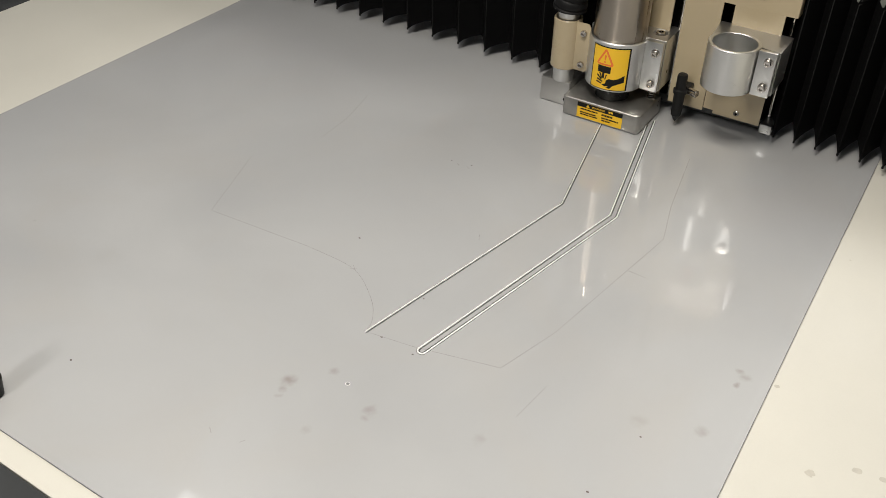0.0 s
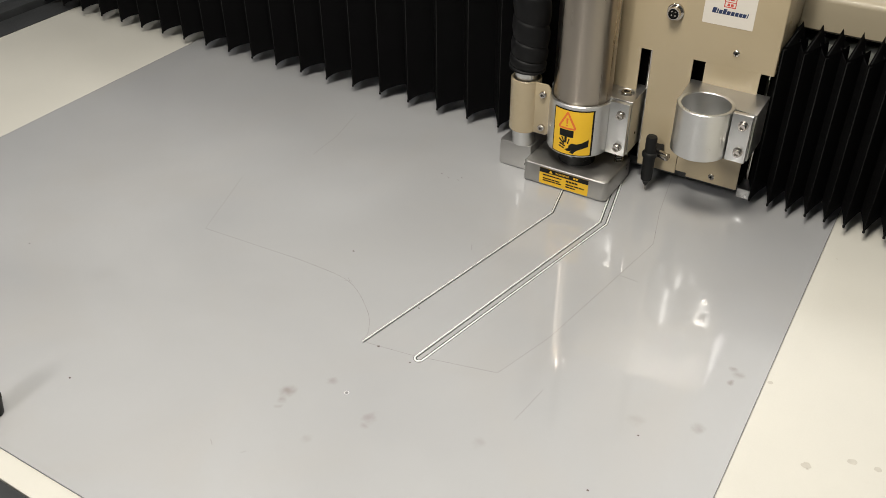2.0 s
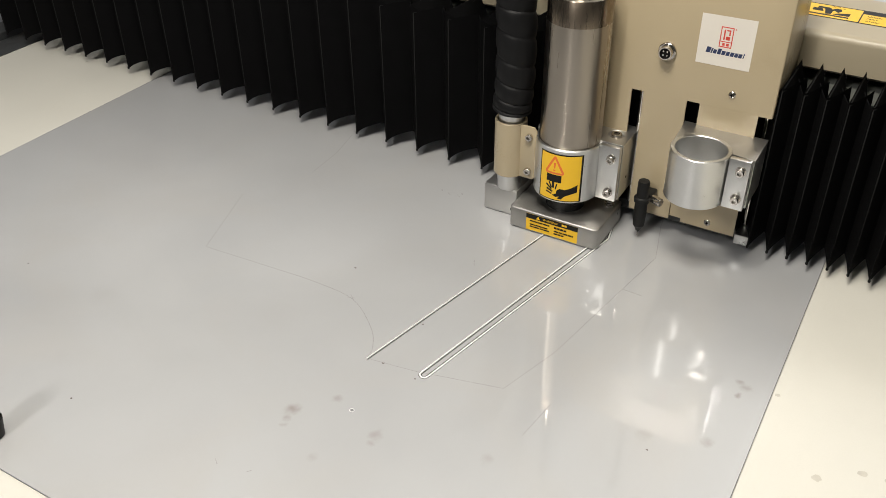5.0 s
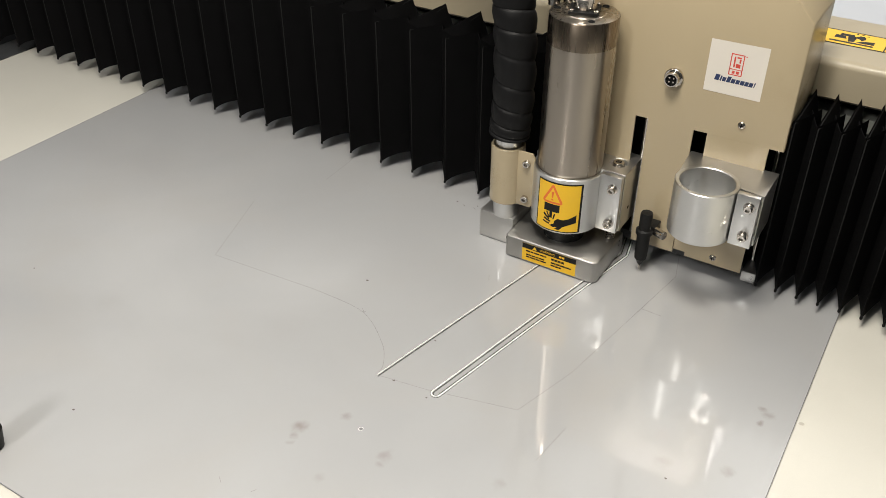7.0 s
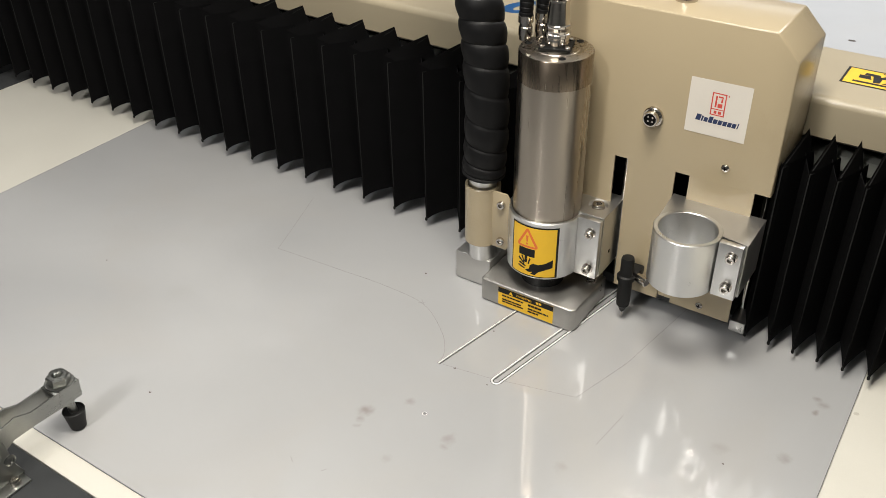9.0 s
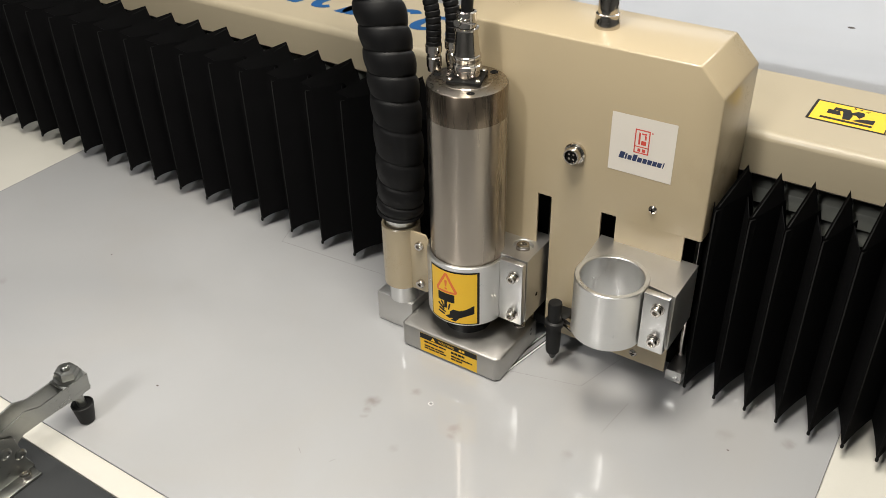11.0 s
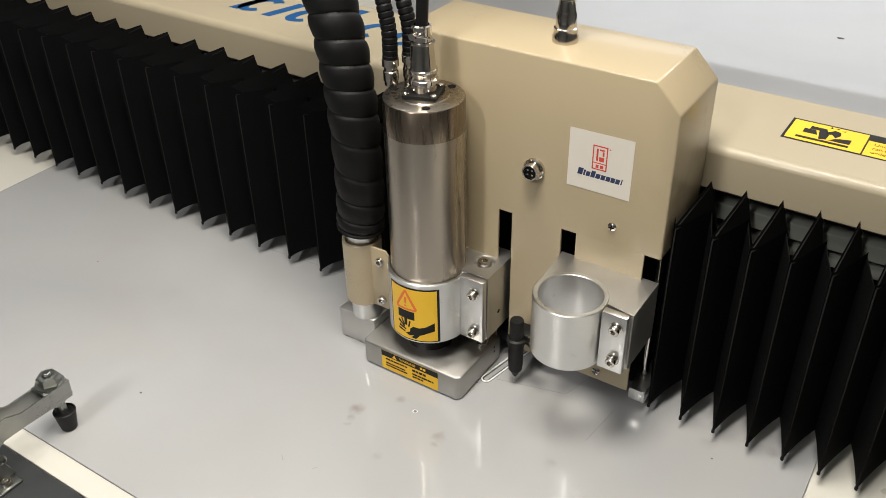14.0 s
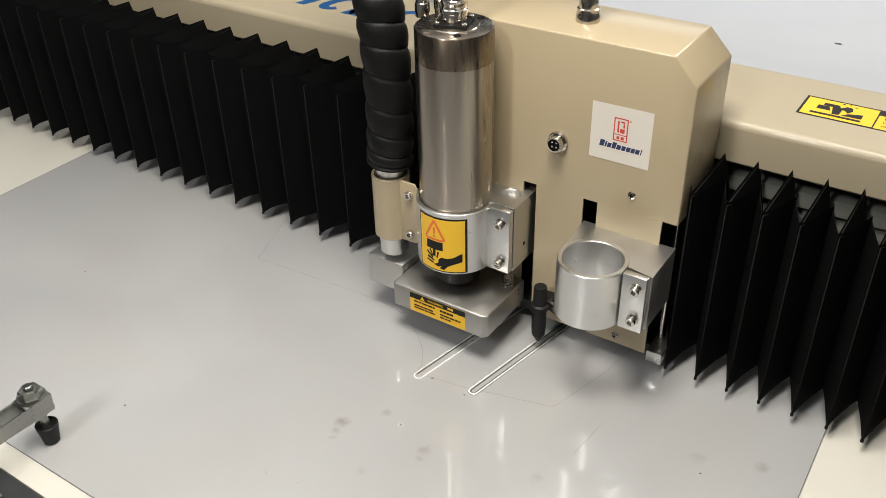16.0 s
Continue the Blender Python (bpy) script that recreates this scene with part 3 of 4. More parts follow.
def seam_mesh(pitch, front, depth, lean, rise):
    """The sewn edge along a pleat's ridge and along its folded top."""
    bm = bmesh.new()
    h = pitch / 2
    sweep(bm, [(0, front - 0.0004, LOWZ), (0, front - 0.0004, TOPZ - 0.001), (0, front + 0.001, TOPZ + 0.0008), (lean, BACK, TOPZ + rise + 0.001)], 0.0008, 6)
    sweep(bm, [(h * u, front + depth * u, TOPZ + 0.0006 - 0.0012 * math.sin(math.pi * u)) for u in (0, 0.25, 0.5, 0.75, 1)], 0.0006, 6)
    # the small tab at the fin's end and the knotted foot of the ridge
    sweep(bm, [(lean + 0.004, BACK - 0.001, TOPZ + rise - 0.011), (lean + 0.0045, BACK - 0.001, TOPZ + rise + 0.0025)], 0.0005, 6)
    lathe(bm, [(0.0003, -0.0030), (0.0016, -0.0022), (0.0019, 0.0), (0.0012, 0.0030), (0.0003, 0.0034)], (0, front - 0.0004, LOWZ), seg=8)
    return finish("seam", bm, SEAM, smooth=60)


LEFT_COUNT, RIGHT_COUNT = 21, 23
LEFT_END, RIGHT_END = -1.735, 0.425


def bellows(count, pitch, front, depth, lean, rise, label):
    b = tagged(new("bellows"), label, "bellows")
    mesh, edge = pleat_mesh(pitch, front, depth, lean, rise), seam_mesh(pitch, front, depth, lean, rise)
    pleats = []
    for k in range(count):
        ob = new("pleat", mesh)
        ob.parent = b
        new("seam", edge).parent = ob
        pleats.append(ob)
    return b, pleats


# ---- the head on the gantry ----
def screw(parent, x, y, z, r=0.0052, direction=(0, -1, 0), name="screw", washer=True):
    """A socket head screw with washers."""
    bm = bmesh.new()
    d = Vector(direction)
    p = Vector((x, y, z))
    if washer:
        lathe(bm, [(0.0005, 0), (r * 1.28, 0), (r * 1.28, 0.0012), (r * 1.1, 0.0014), (r * 1.12, 0.003), (r * 0.9, 0.0032)], p, d, 18)
    base = 0.003 if washer else 0.0
    lathe(bm, [(r * 0.9, base), (r, base), (r, base + r * 0.8), (r * 0.86, base + r), (r * 0.52, base + r), (r * 0.50, base + r * 0.45), (0.0003, base + r * 0.4)], p, d, 18)
    return part(name, bm, CHROME, parent, "bright socket head screw")


def pan_screw(parent, x, y, z, r=0.0046):
    bm = bmesh.new()
    lathe(bm, [(r, 0), (r, 0.0006), (r * 0.8, 0.0017), (r * 0.35, 0.0024), (0.0003, 0.0025)], (x, y, z), (0, -1, 0), 18)
    s = part("screw", bm, CHROME, parent, "bright cross head screw")
    bm = bmesh.new()
    block(bm, (x - r * 0.6, y - 0.0028, z - 0.0006), (x + r * 0.6, y - 0.0016, z + 0.0006))
    block(bm, (x - 0.0006, y - 0.0028, z - r * 0.6), (x + 0.0006, y - 0.0016, z + r * 0.6))
    part("cross_recess", bm, DARK, s)


def cutting_head():
    h = tagged(new("cutting_head"), "cream cutting head carriage with chamfered cover and white sticker", "cutting head")
    bm = bmesh.new()
    # upper hollow cover as a closed form, lower front as a thin slotted plate
    prism(bm, [(-0.050, 0.205), (0.2466, 0.205), (0.2466, 0.358), (0.2208, 0.3845), (-0.050, 0.3845)], 0.0, 0.097, "y", 0.0022,
          keep=lambda p: p.z > 0.21, seg=3)
    part("cover", bm, CREAM, h, "satin cream sheet metal cover", smooth=40)
    for x0, x1, z1 in ((-0.050, 0.065, 0.2050), (0.0815, 0.139, 0.2050), (0.156, 0.2295, 0.2050), ):
        part("front_plate", made(prism, [(x0, 0.026), (x1, 0.026), (x1, z1), (x0, z1)], 0.0, 0.0025, "y"), CREAM, h)
    part("front_plate", made(block, (0.1392, 0.0030, 0.0300), (0.1558, 0.0055, 0.0600)), CREAM, h)
    part("carriage", made(block, (-0.045, 0.040, 0.03), (0.236, 0.095, 0.204), 0.002), DARK, h, "inner carriage, coloured dark for shade in the slots")
    part("base_plate", made(block, (-0.06, 0.016, 0.014), (0.2300, 0.060, 0.028), 0.001), RAIL, h, "dark metal base plate")
    part("plate_end", made(block, (0.2305, 0.004, 0.0135), (0.2490, 0.060, 0.0285), 0.001), ALU, h, "milled aluminium end piece")
    bm = bmesh.new()
    rod(bm, (0.0765, 0.0150, 0.03), (0.0765, 0.0150, 0.204), 0.0038, seg=16)
    part("guide_rod", bm, CHROME, h, "chrome guide rod")
    bm = bmesh.new()
    rod(bm, (0.236, 0.034, 0.03), (0.236, 0.034, 0.204), 0.004, seg=16)
    part("guide_rod", bm, CHROME, h, "chrome guide rod")
    pan_screw(h, 0.1935, 0.0, 0.2255)
    pan_screw(h, 0.1925, 0.0, 0.0365)
    # round socket in the front
    bm = bmesh.new()
    lathe(bm, [(0.0115, 0.0), (0.0115, 0.0035), (0.0105, 0.0045), (0.0088, 0.0045), (0.0088, 0.0035), (0.0088, 0.0105), (0.0082, 0.0115), (0.0070, 0.0115),
               (0.0068, 0.004), (0.0003, 0.004)], (0.1055, 0.0, 0.2655), (0, -1, 0), 28)
    so = part("socket", bm, CHROME, h, "chrome round multi-pin socket")
    bm = bmesh.new()
    lathe(bm, [(0.0067, 0.009), (0.0003, 0.009)], (0.1055, 0.0, 0.2655), (0, -1, 0), 20)
    part("insert", bm, DARK, so)
    bm = bmesh.new()
    for k in range(4):
        a = radians(45 + 90 * k)
        rod(bm, (0.1055 + 0.0035 * math.cos(a), -0.009, 0.2655 + 0.0035 * math.sin(a)), (0.1055 + 0.0035 * math.cos(a), -0.0105, 0.2655 + 0.0035 * math.sin(a)), 0.0011, seg=8)
    part("pins", bm, CHROME, so)
    # plug on the top
    bm = bmesh.new()
    lathe(bm, [(0.0125, 0.3845), (0.0125, 0.3905), (0.0115, 0.392), (0.0115, 0.398), (0.0100, 0.399), (0.0100, 0.412), (0.0088, 0.414), (0.0078, 0.425),
               (0.0092, 0.426), (0.0092, 0.440), (0.005, 0.441), (0.005, 0.455), (0.0003, 0.455)], (0.1080, 0.046, 0), seg=28)
    pl = part("plug", bm, CHROME, h, "chrome cable plug")
    bm = bmesh.new()
    sweep(bm, curve_points([(0.108, 0.046, 0.45), (0.108, 0.046, 0.52), (0.100, 0.070, 0.62), (0.06, 0.16, 0.70)], 8), 0.005, 10)
    part("cable", bm, RUBBER, pl, "black cable")
    # white sticker with a red mark and a dark mark
    lx, lz = 0.1415, 0.2590

    def face(u, v, k):
        return (lx + u, -0.0002 - 0.0001 * k, lz + v)

    def face2(u, v, k):
        return (lx + u, -0.0003 - 0.0001 * k, lz + v)
    st = flat("sticker", [[(0, 0), (0.0662, 0.0), (0.0662, 0.0635), (0, 0.0625)]], WHITE, h, face, "white square sticker")

    def rect(u, v, w, hh):
        return [(u, v), (u + w, v), (u + w, v + hh), (u, v + hh)]

    def slant(u, v, w, hh):
        return [(u, v), (u + w, v), (u + w + 0.2 * hh, v + hh), (u + 0.2 * hh, v + hh)]
    flat("red_mark", [rect(0.0250, 0.0250, 0.0012, 0.024), rect(0.0392, 0.0250, 0.0012, 0.024), rect(0.0250, 0.0490, 0.0154, 0.0012), rect(0.0250, 0.0245, 0.0154, 0.0012),
                      rect(0.0250, 0.0312, 0.0154, 0.0010), rect(0.0290, 0.0340, 0.0018, 0.0128), rect(0.0320, 0.0452, 0.0050, 0.0016), rect(0.0352, 0.0400, 0.0018, 0.0046),
                      rect(0.0320, 0.0340, 0.0050, 0.0046),
                      rect(0.0290, 0.0265, 0.0030, 0.0034), rect(0.0335, 0.0265, 0.0034, 0.0034), rect(0.0418, 0.0480, 0.0014, 0.0014)],
         RED, st, face2, "small red framed mark")
    flat("dark_mark", [slant(u, 0.0150, w, hh) for u, w, hh in ((0.0105, 0.0052, 0.0072), (0.0165, 0.0020, 0.0062), (0.0193, 0.0042, 0.0052), (0.0243, 0.0044, 0.0072),
                                                               (0.0295, 0.0046, 0.0052), (0.0349, 0.0044, 0.0052), (0.0401, 0.0044, 0.0052), (0.0452, 0.0042, 0.0052),
                                                               (0.0500, 0.0044, 0.0052), (0.0556, 0.0012, 0.0062))], NAVY, st, face2, "dark blue bar of unlettered shapes")
    # spare tool holder: bracket, ring and clamp flange
    hold = part("tool_holder", holder(0.181, -0.058, 0.108, 0.1755), ALU, h, "bright milled aluminium ring tool holder")
    part("clamp_flange", made(block, (0.2190, -0.0685, 0.1085), (0.2450, -0.0600, 0.1765), 0.0008), ALU, hold, "milled clamp flange")
    part("bracket", made(prism, bracket_outline(0.181, -0.058), 0.1085, 0.1750, "z"), ALU_DULL, hold, "satin aluminium bracket")
    screw(hold, 0.2350, -0.0685, 0.1625)
    screw(hold, 0.2350, -0.0685, 0.1240)
    # black marking pen in its clip
    bm = bmesh.new()
    lathe(bm, [(0.0008, 0.0085), (0.0016, 0.0120), (0.0030, 0.0125), (0.0062, 0.0200), (0.0078, 0.0215), (0.0084, 0.0300), (0.0086, 0.0590), (0.0108, 0.0600), (0.0108, 0.0655),
               (0.0086, 0.0665), (0.0080, 0.0670), (0.0080, 0.0885), (0.0072, 0.0912), (0.0003, 0.0918)], (0.1070, -0.028, 0.0), seg=26)
    pen = part("marking_pen", bm, RUBBER, h, "black plastic marking pen holder")
    bm = bmesh.new()
    block(bm, (0.1030, -0.024, 0.058), (0.120, -0.003, 0.070), 0.002)
    part("clip", bm, RUBBER, pen)
    bm = bmesh.new()
    rod(bm, (0.119, -0.022, 0.064), (0.134, -0.029, 0.065), 0.0058, seg=12, rim=0.001)
    part("knob", bm, CHROME, pen, "bright thumb screw")
    bm = bmesh.new()
    rod(bm, (0.1070, -0.028, 0.0035), (0.1070, -0.028, 0.0125), 0.0007, 0.0014, seg=8)
    part("tip", bm, CHROME, pen)
    return h


def holder(cx, cy, z0, z1, r_out=0.0375, r_in=0.0318):
    """An open ring with rounded rims."""
    return made(lathe, [(r_in, z0), (r_in, z1 - 0.0008), (r_in + 0.0008, z1), (r_out - 0.0008, z1), (r_out, z1 - 0.0008), (r_out, z0 + 0.0008), (r_out - 0.0008, z0), (r_in, z0)],
                (cx, cy, 0), seg=64)


def bracket_outline(cx, cy, r=0.0345):
    """A block with a round bay for the ring."""
    bay = [(cx + r * math.cos(radians(a)), cy + r * math.sin(radians(a))) for a in range(176, 0, -8)]
    return [(0.1400, 0.004), (cx - r - 0.002, cy + 0.004)] + bay + [(0.2470, cy - 0.0005), (0.2470, 0.004)]


AX, AY = 0.0015, -0.042           # the spindle's axis in the head's space


def bored_block(outline, lo, hi, at, r, depth):
    """An upright block whose top has a round blind hole."""
    bm = bmesh.new()
    low, top = [bm.verts.new((*p, lo)) for p in outline], [bm.verts.new((*p, hi)) for p in outline]
    bm.faces.new(low)
    for i in range(len(low)):
        j = (i + 1) % len(low)
        bm.faces.new((low[i], low[j], top[j], top[i]))
    n = 28
    ring = [[bm.verts.new((at[0] + q * math.cos(2 * math.pi * k / n), at[1] + q * math.sin(2 * math.pi * k / n), z)) for k in range(n)]
            for q, z in ((r, hi), (r - 0.0006, hi - 0.0006), (r - 0.0008, hi - depth))]
    for p, q in zip(ring, ring[1:]):
        for k in range(n):
            bm.faces.new((p[k], p[(k + 1) % n], q[(k + 1) % n], q[k]))
    bm.faces.new(ring[-1])
    rim = [bm.edges.get((top[i], top[(i + 1) % len(top)])) for i in range(len(top))] + [bm.edges.get((ring[0][k], ring[0][(k + 1) % n])) for k in range(n)]
    bmesh.ops.triangle_fill(bm, use_beauty=True, edges=rim)
    return bm


def spindle():
    s = tagged(new("spindle_motor"), "brushed stainless spindle motor in an aluminium clamp with yellow warning sticker", "spindle motor")
    R = 0.0415
    bm = bmesh.new()
    lathe(bm, [(0.0003, 0.059), (R, 0.059), (R, 0.3033)], (AX, AY, 0), seg=72)
    part("body", bm, STEEL, s, "brushed stainless steel cylinder")
    bm = bmesh.new()
    lathe(bm, [(R - 0.0001, 0.3033), (R - 0.0001, 0.3355), (R - 0.0008, 0.3365)], (AX, AY, 0), seg=72)
    part("top_collar", bm, STEEL_DARK, s, "darker polished steel collar")
    bm = bmesh.new()
    lathe(bm, [(R - 0.0008, 0.3365), (R - 0.0010, 0.3370), (R - 0.003, 0.3376), (0.026, 0.3378), (0.025, 0.3386), (0.0003, 0.3388)], (AX, AY, 0), seg=64)
    cap = part("end_cap", bm, STEEL, s, "polished dark steel end cap")
    for a in (66, 188, 308):
        bm = bmesh.new()
        lathe(bm, [(0.0003, 0.3379), (0.0030, 0.3379), (0.0036, 0.3383), (0.0042, 0.3379)], (AX + 0.033 * math.cos(radians(a)), AY + 0.033 * math.sin(radians(a)), 0), seg=16)
        part("bolt_hole", bm, DARK, cap, "dark countersunk bolt hole")
    bm = bmesh.new()
    block(bm, (-0.0175, -0.0175, 0.3388), (0.0175, 0.0175, 0.3425), 0.001)
    for v in bm.verts:
        x, y = v.co.x, v.co.y
        a = radians(18)
        v.co.x, v.co.y = AX + x * math.cos(a) - y * math.sin(a), AY + x * math.sin(a) + y * math.cos(a)
    fl = part("socket_flange", bm, RUBBER, cap, "dark square socket flange")
    for k in range(4):
        a = radians(45 + 18 + 90 * k)
        bm = bmesh.new()
        lathe(bm, [(0.003, 0.3425), (0.003, 0.344), (0.0015, 0.3452), (0.0003, 0.3453)], (AX + 0.0195 * math.cos(a), AY + 0.0195 * math.sin(a), 0), seg=12)
        part("screw", bm, CHROME, cap)
    bm = bmesh.new()
    lathe(bm, [(0.0135, 0.3425), (0.0135, 0.351), (0.0148, 0.352), (0.0148, 0.3555), (0.0135, 0.3565), (0.0135, 0.3610), (0.0142, 0.3620), (0.0142, 0.3650), (0.0132, 0.3660),
               (0.0125, 0.3700), (0.0108, 0.3900), (0.0120, 0.3905), (0.0120, 0.3925), (0.0095, 0.3930), (0.0085, 0.3935)], (AX, AY, 0), seg=40)
    pl = part("plug", bm, CHROME, s, "chrome cable plug")
    bm = bmesh.new()
    lathe(bm, [(0.0096, 0.3935), (0.0096, 0.408), (0.0075, 0.409)], (AX, AY, 0), seg=28)
    rod(bm, (AX - 0.003, AY - 0.0095, 0.3995), (AX - 0.003, AY - 0.0135, 0.3995), 0.0035, seg=12)
    rod(bm, (AX - 0.004, AY - 0.0108, 0.4005), (AX + 0.017, AY - 0.0108, 0.4015), 0.0012, seg=8)
    part("strain_relief", bm, CHROME, pl)
    bm = bmesh.new()
    sweep(bm, curve_points([(AX, AY, 0.404), (AX + 0.002, AY, 0.44), (AX - 0.002, AY + 0.01, 0.50), (AX - 0.02, AY + 0.05, 0.60), (AX - 0.06, AY + 0.14, 0.70)], 8), 0.0060, 14)
    part("cable", bm, RUBBER, pl, "black cable")
    # two thin cooling hoses behind the plug
    for k, (dx, dy, up) in enumerate(((-0.0405, 0.002, -0.011), (-0.0300, 0.021, -0.013))):
        bm = bmesh.new()
        lathe(bm, [(0.0068, 0.3385), (0.0068, 0.343), (0.0078, 0.3435), (0.0078, 0.353), (0.0068, 0.354), (0.0068, 0.358), (0.0085, 0.3585), (0.0085, 0.366), (0.006, 0.367)],
              (AX + dx, AY + dy, 0), seg=18)
        f = part("hose_fitting", bm, CHROME, s, "chrome hose fitting")
        bm = bmesh.new()
        line = curve_points([(AX + dx, AY + dy, 0.362), (AX + dx, AY + dy, 0.395), (AX + dx + up, AY + dy + 0.006, 0.43), (AX + dx + 3.2 * up, AY + dy + 0.03, 0.50),
                             (AX + dx + 5 * up, AY + dy + 0.08, 0.60)], 60)
        sweep(bm, line, lambda u, a: 0.0078 - 0.0011 * math.exp(-((((u * 22) % 1) - 0.5) / 0.10) ** 2), 16)
        part("cooling_hose", bm, HOSE, f, "thin black ribbed hose")
    # clamp round the lower end
    bm = bmesh.new()
    RO = 0.0460
    lathe(bm, [(R + 0.0004, 0.0585), (R + 0.0004, 0.1375), (R + 0.001, 0.1383), (RO - 0.001, 0.1383), (RO, 0.1373), (RO, 0.0595), (RO - 0.001, 0.0585), (R + 0.0004, 0.0585)], (AX, AY, 0), seg=72)
    cl = part("clamp_ring", bm, ALU, s, "bright aluminium clamp ring")
    part("clamp_block", bored_block([(0.040, AY + 0.002), (0.0765, AY + 0.002), (0.0765, 0.020), (-0.045, 0.020), (-0.047, AY + 0.002), (-0.030, -0.008), (0.026, -0.008)], 0.0585, 0.1416,
                                    (0.0565, -0.014), 0.0122, 0.0060), ALU_DULL, s, "satin aluminium clamp block with a counterbore")
    part("clamp_flange", made(block, (0.0470, AY - 0.0075, 0.0595), (0.0758, AY + 0.0005, 0.1405), 0.0008), ALU, s, "milled clamp flange")
    screw(s, 0.0652, AY - 0.0075, 0.1235)
    screw(s, 0.0652, AY - 0.0075, 0.0725)
    bm = bmesh.new()
    lathe(bm, [(0.0026, 0.0), (0.0003, 0.0)], (0.0767, -0.016, 0.083), (1, 0, 0), seg=14)
    part("side_hole", bm, DARK, s)
    bm = bmesh.new()
    lathe(bm, [(0.030, 0.060), (0.031, 0.056), (0.030, 0.0470), (0.0270, 0.0460), (0.0270, 0.0310), (0.0250, 0.0292), (0.016, 0.0290), (0.0155, 0.027), (0.0003, 0.027)], (AX, AY, 0), seg=40)
    part("collet_nut", bm, BLACK_STEEL, s, "black collet nut")
    bm = bmesh.new()
    rod(bm, (AX, AY, 0.002), (AX, AY, 0.032), 0.0026, seg=14)
    part("milling_bit", bm, CHROME, s, "slim steel milling bit")
    # curved warning sticker
    a0, a1, zb, zt = radians(-119), radians(-42), 0.0610, 0.1325

    def wrap(u, v, k, lift=0.0):
        u = 0.095 + 0.90 * u if lift > 0.0002 else u
        a = a0 + (a1 - a0) * u
        r = RO + 0.0002 + lift + 0.00012 * k
        return (AX + r * math.cos(a), AY + r * math.sin(a), zb + (zt - zb) * v)

    def patch(name, u0, u1, v0, v1, mat, parent, lift, label=""):
        bm = bmesh.new()
        n = 20
        rows = [[bm.verts.new(wrap(u0 + (u1 - u0) * i / n, v, 1, lift)) for v in (v0, v1)] for i in range(n + 1)]
        for a, b in zip(rows, rows[1:]):
            bm.faces.new((a[0], b[0], b[1], a[1]))
        return part(name, bm, mat, parent, label)
    st = patch("warning_sticker", 0, 1, 0, 1, INK, s, 0.0, "yellow sticker warning of hand injury, black edge")
    patch("yellow_field", 0.03, 0.955, 0.02, 0.975, YELLOW, st, 0.00015, "yellow printed field")

    def sym(u, v, k):
        return wrap(u, v, k, 0.0003)

    def sym2(u, v, k):
        return wrap(u, v, k, 0.00045)
    flat("triangle", [[(0.07, 0.600), (0.105, 0.57), (0.525, 0.57), (0.56, 0.600), (0.55, 0.63), (0.345, 0.935), (0.315, 0.945), (0.285, 0.935), (0.08, 0.63)]], ORANGE, st, sym, "orange warning triangle", cuts=40)
    flat("triangle_field", [[(0.130, 0.610), (0.500, 0.610), (0.315, 0.890)]], YELLOW, st, sym2, cuts=40)
    flat("exclamation_mark", [[(0.297, 0.690), (0.333, 0.690), (0.345, 0.810), (0.285, 0.810)], [(0.290, 0.635), (0.340, 0.635), (0.340, 0.668), (0.290, 0.668)]], ORANGE, st,
         lambda u, v, k: wrap(u, v, k, 0.0006), "orange exclamation mark", cuts=40)
    flat("hand_symbol", [[(0.12, 0.40), (0.50, 0.40), (0.50, 0.555), (0.12, 0.555)], [(0.27, 0.27), (0.335, 0.27), (0.335, 0.40), (0.27, 0.40)],
                         [(0.40, 0.225), (0.47, 0.275), (0.60, 0.265), (0.72, 0.295), (0.90, 0.375), (0.90, 0.215), (0.74, 0.17), (0.60, 0.12), (0.52, 0.045), (0.42, 0.06),
                          (0.48, 0.11), (0.38, 0.085), (0.29, 0.115), (0.39, 0.16)],
                         [(0.13, 0.215), (0.29, 0.175), (0.31, 0.20), (0.15, 0.255)], [(0.11, 0.31), (0.26, 0.22), (0.28, 0.25), (0.13, 0.345)],
                         [(0.18, 0.38), (0.25, 0.26), (0.28, 0.27), (0.215, 0.39)], [(0.11, 0.155), (0.28, 0.125), (0.28, 0.155), (0.12, 0.185)],
                         [(0.38, 0.37), (0.35, 0.25), (0.38, 0.245), (0.415, 0.36)]],
         INK, st, sym, "black tool and hurt palm symbol", cuts=40)
    # suction tube in its cream holder, with the thick black hose
    tx, ty = -0.0820, -0.054
    bm = bmesh.new()
    lathe(bm, [(0.0190, 0.067), (0.0190, 0.1480), (0.0196, 0.1490), (0.0216, 0.1490), (0.0224, 0.1480), (0.0224, 0.068), (0.0216, 0.067), (0.0190, 0.067)], (tx, ty, 0), seg=40)
    bk = part("tube_holder", bm, CREAM, s, "cream enamelled tube holder")
    part("holder_lug", made(prism, [(tx + 0.018, 0.068), (tx + 0.040, 0.068), (tx + 0.044, 0.073), (tx + 0.044, 0.142), (tx + 0.040, 0.148), (tx + 0.018, 0.148)], ty - 0.010, ty - 0.007, "y", 0.0006),
         CREAM, bk)
    screw(bk, tx + 0.0335, ty - 0.0100, 0.133, 0.0052, washer=False)
    screw(bk, tx + 0.0335, ty - 0.0100, 0.080, 0.0052, washer=False)
    bm = bmesh.new()
    rod(bm, (tx, ty, 0.0420), (tx, ty, 0.170), 0.0172, seg=32, rim=0.0008)
    part("suction_tube", bm, ALU, s, "bright aluminium suction tube")
    bm = bmesh.new()
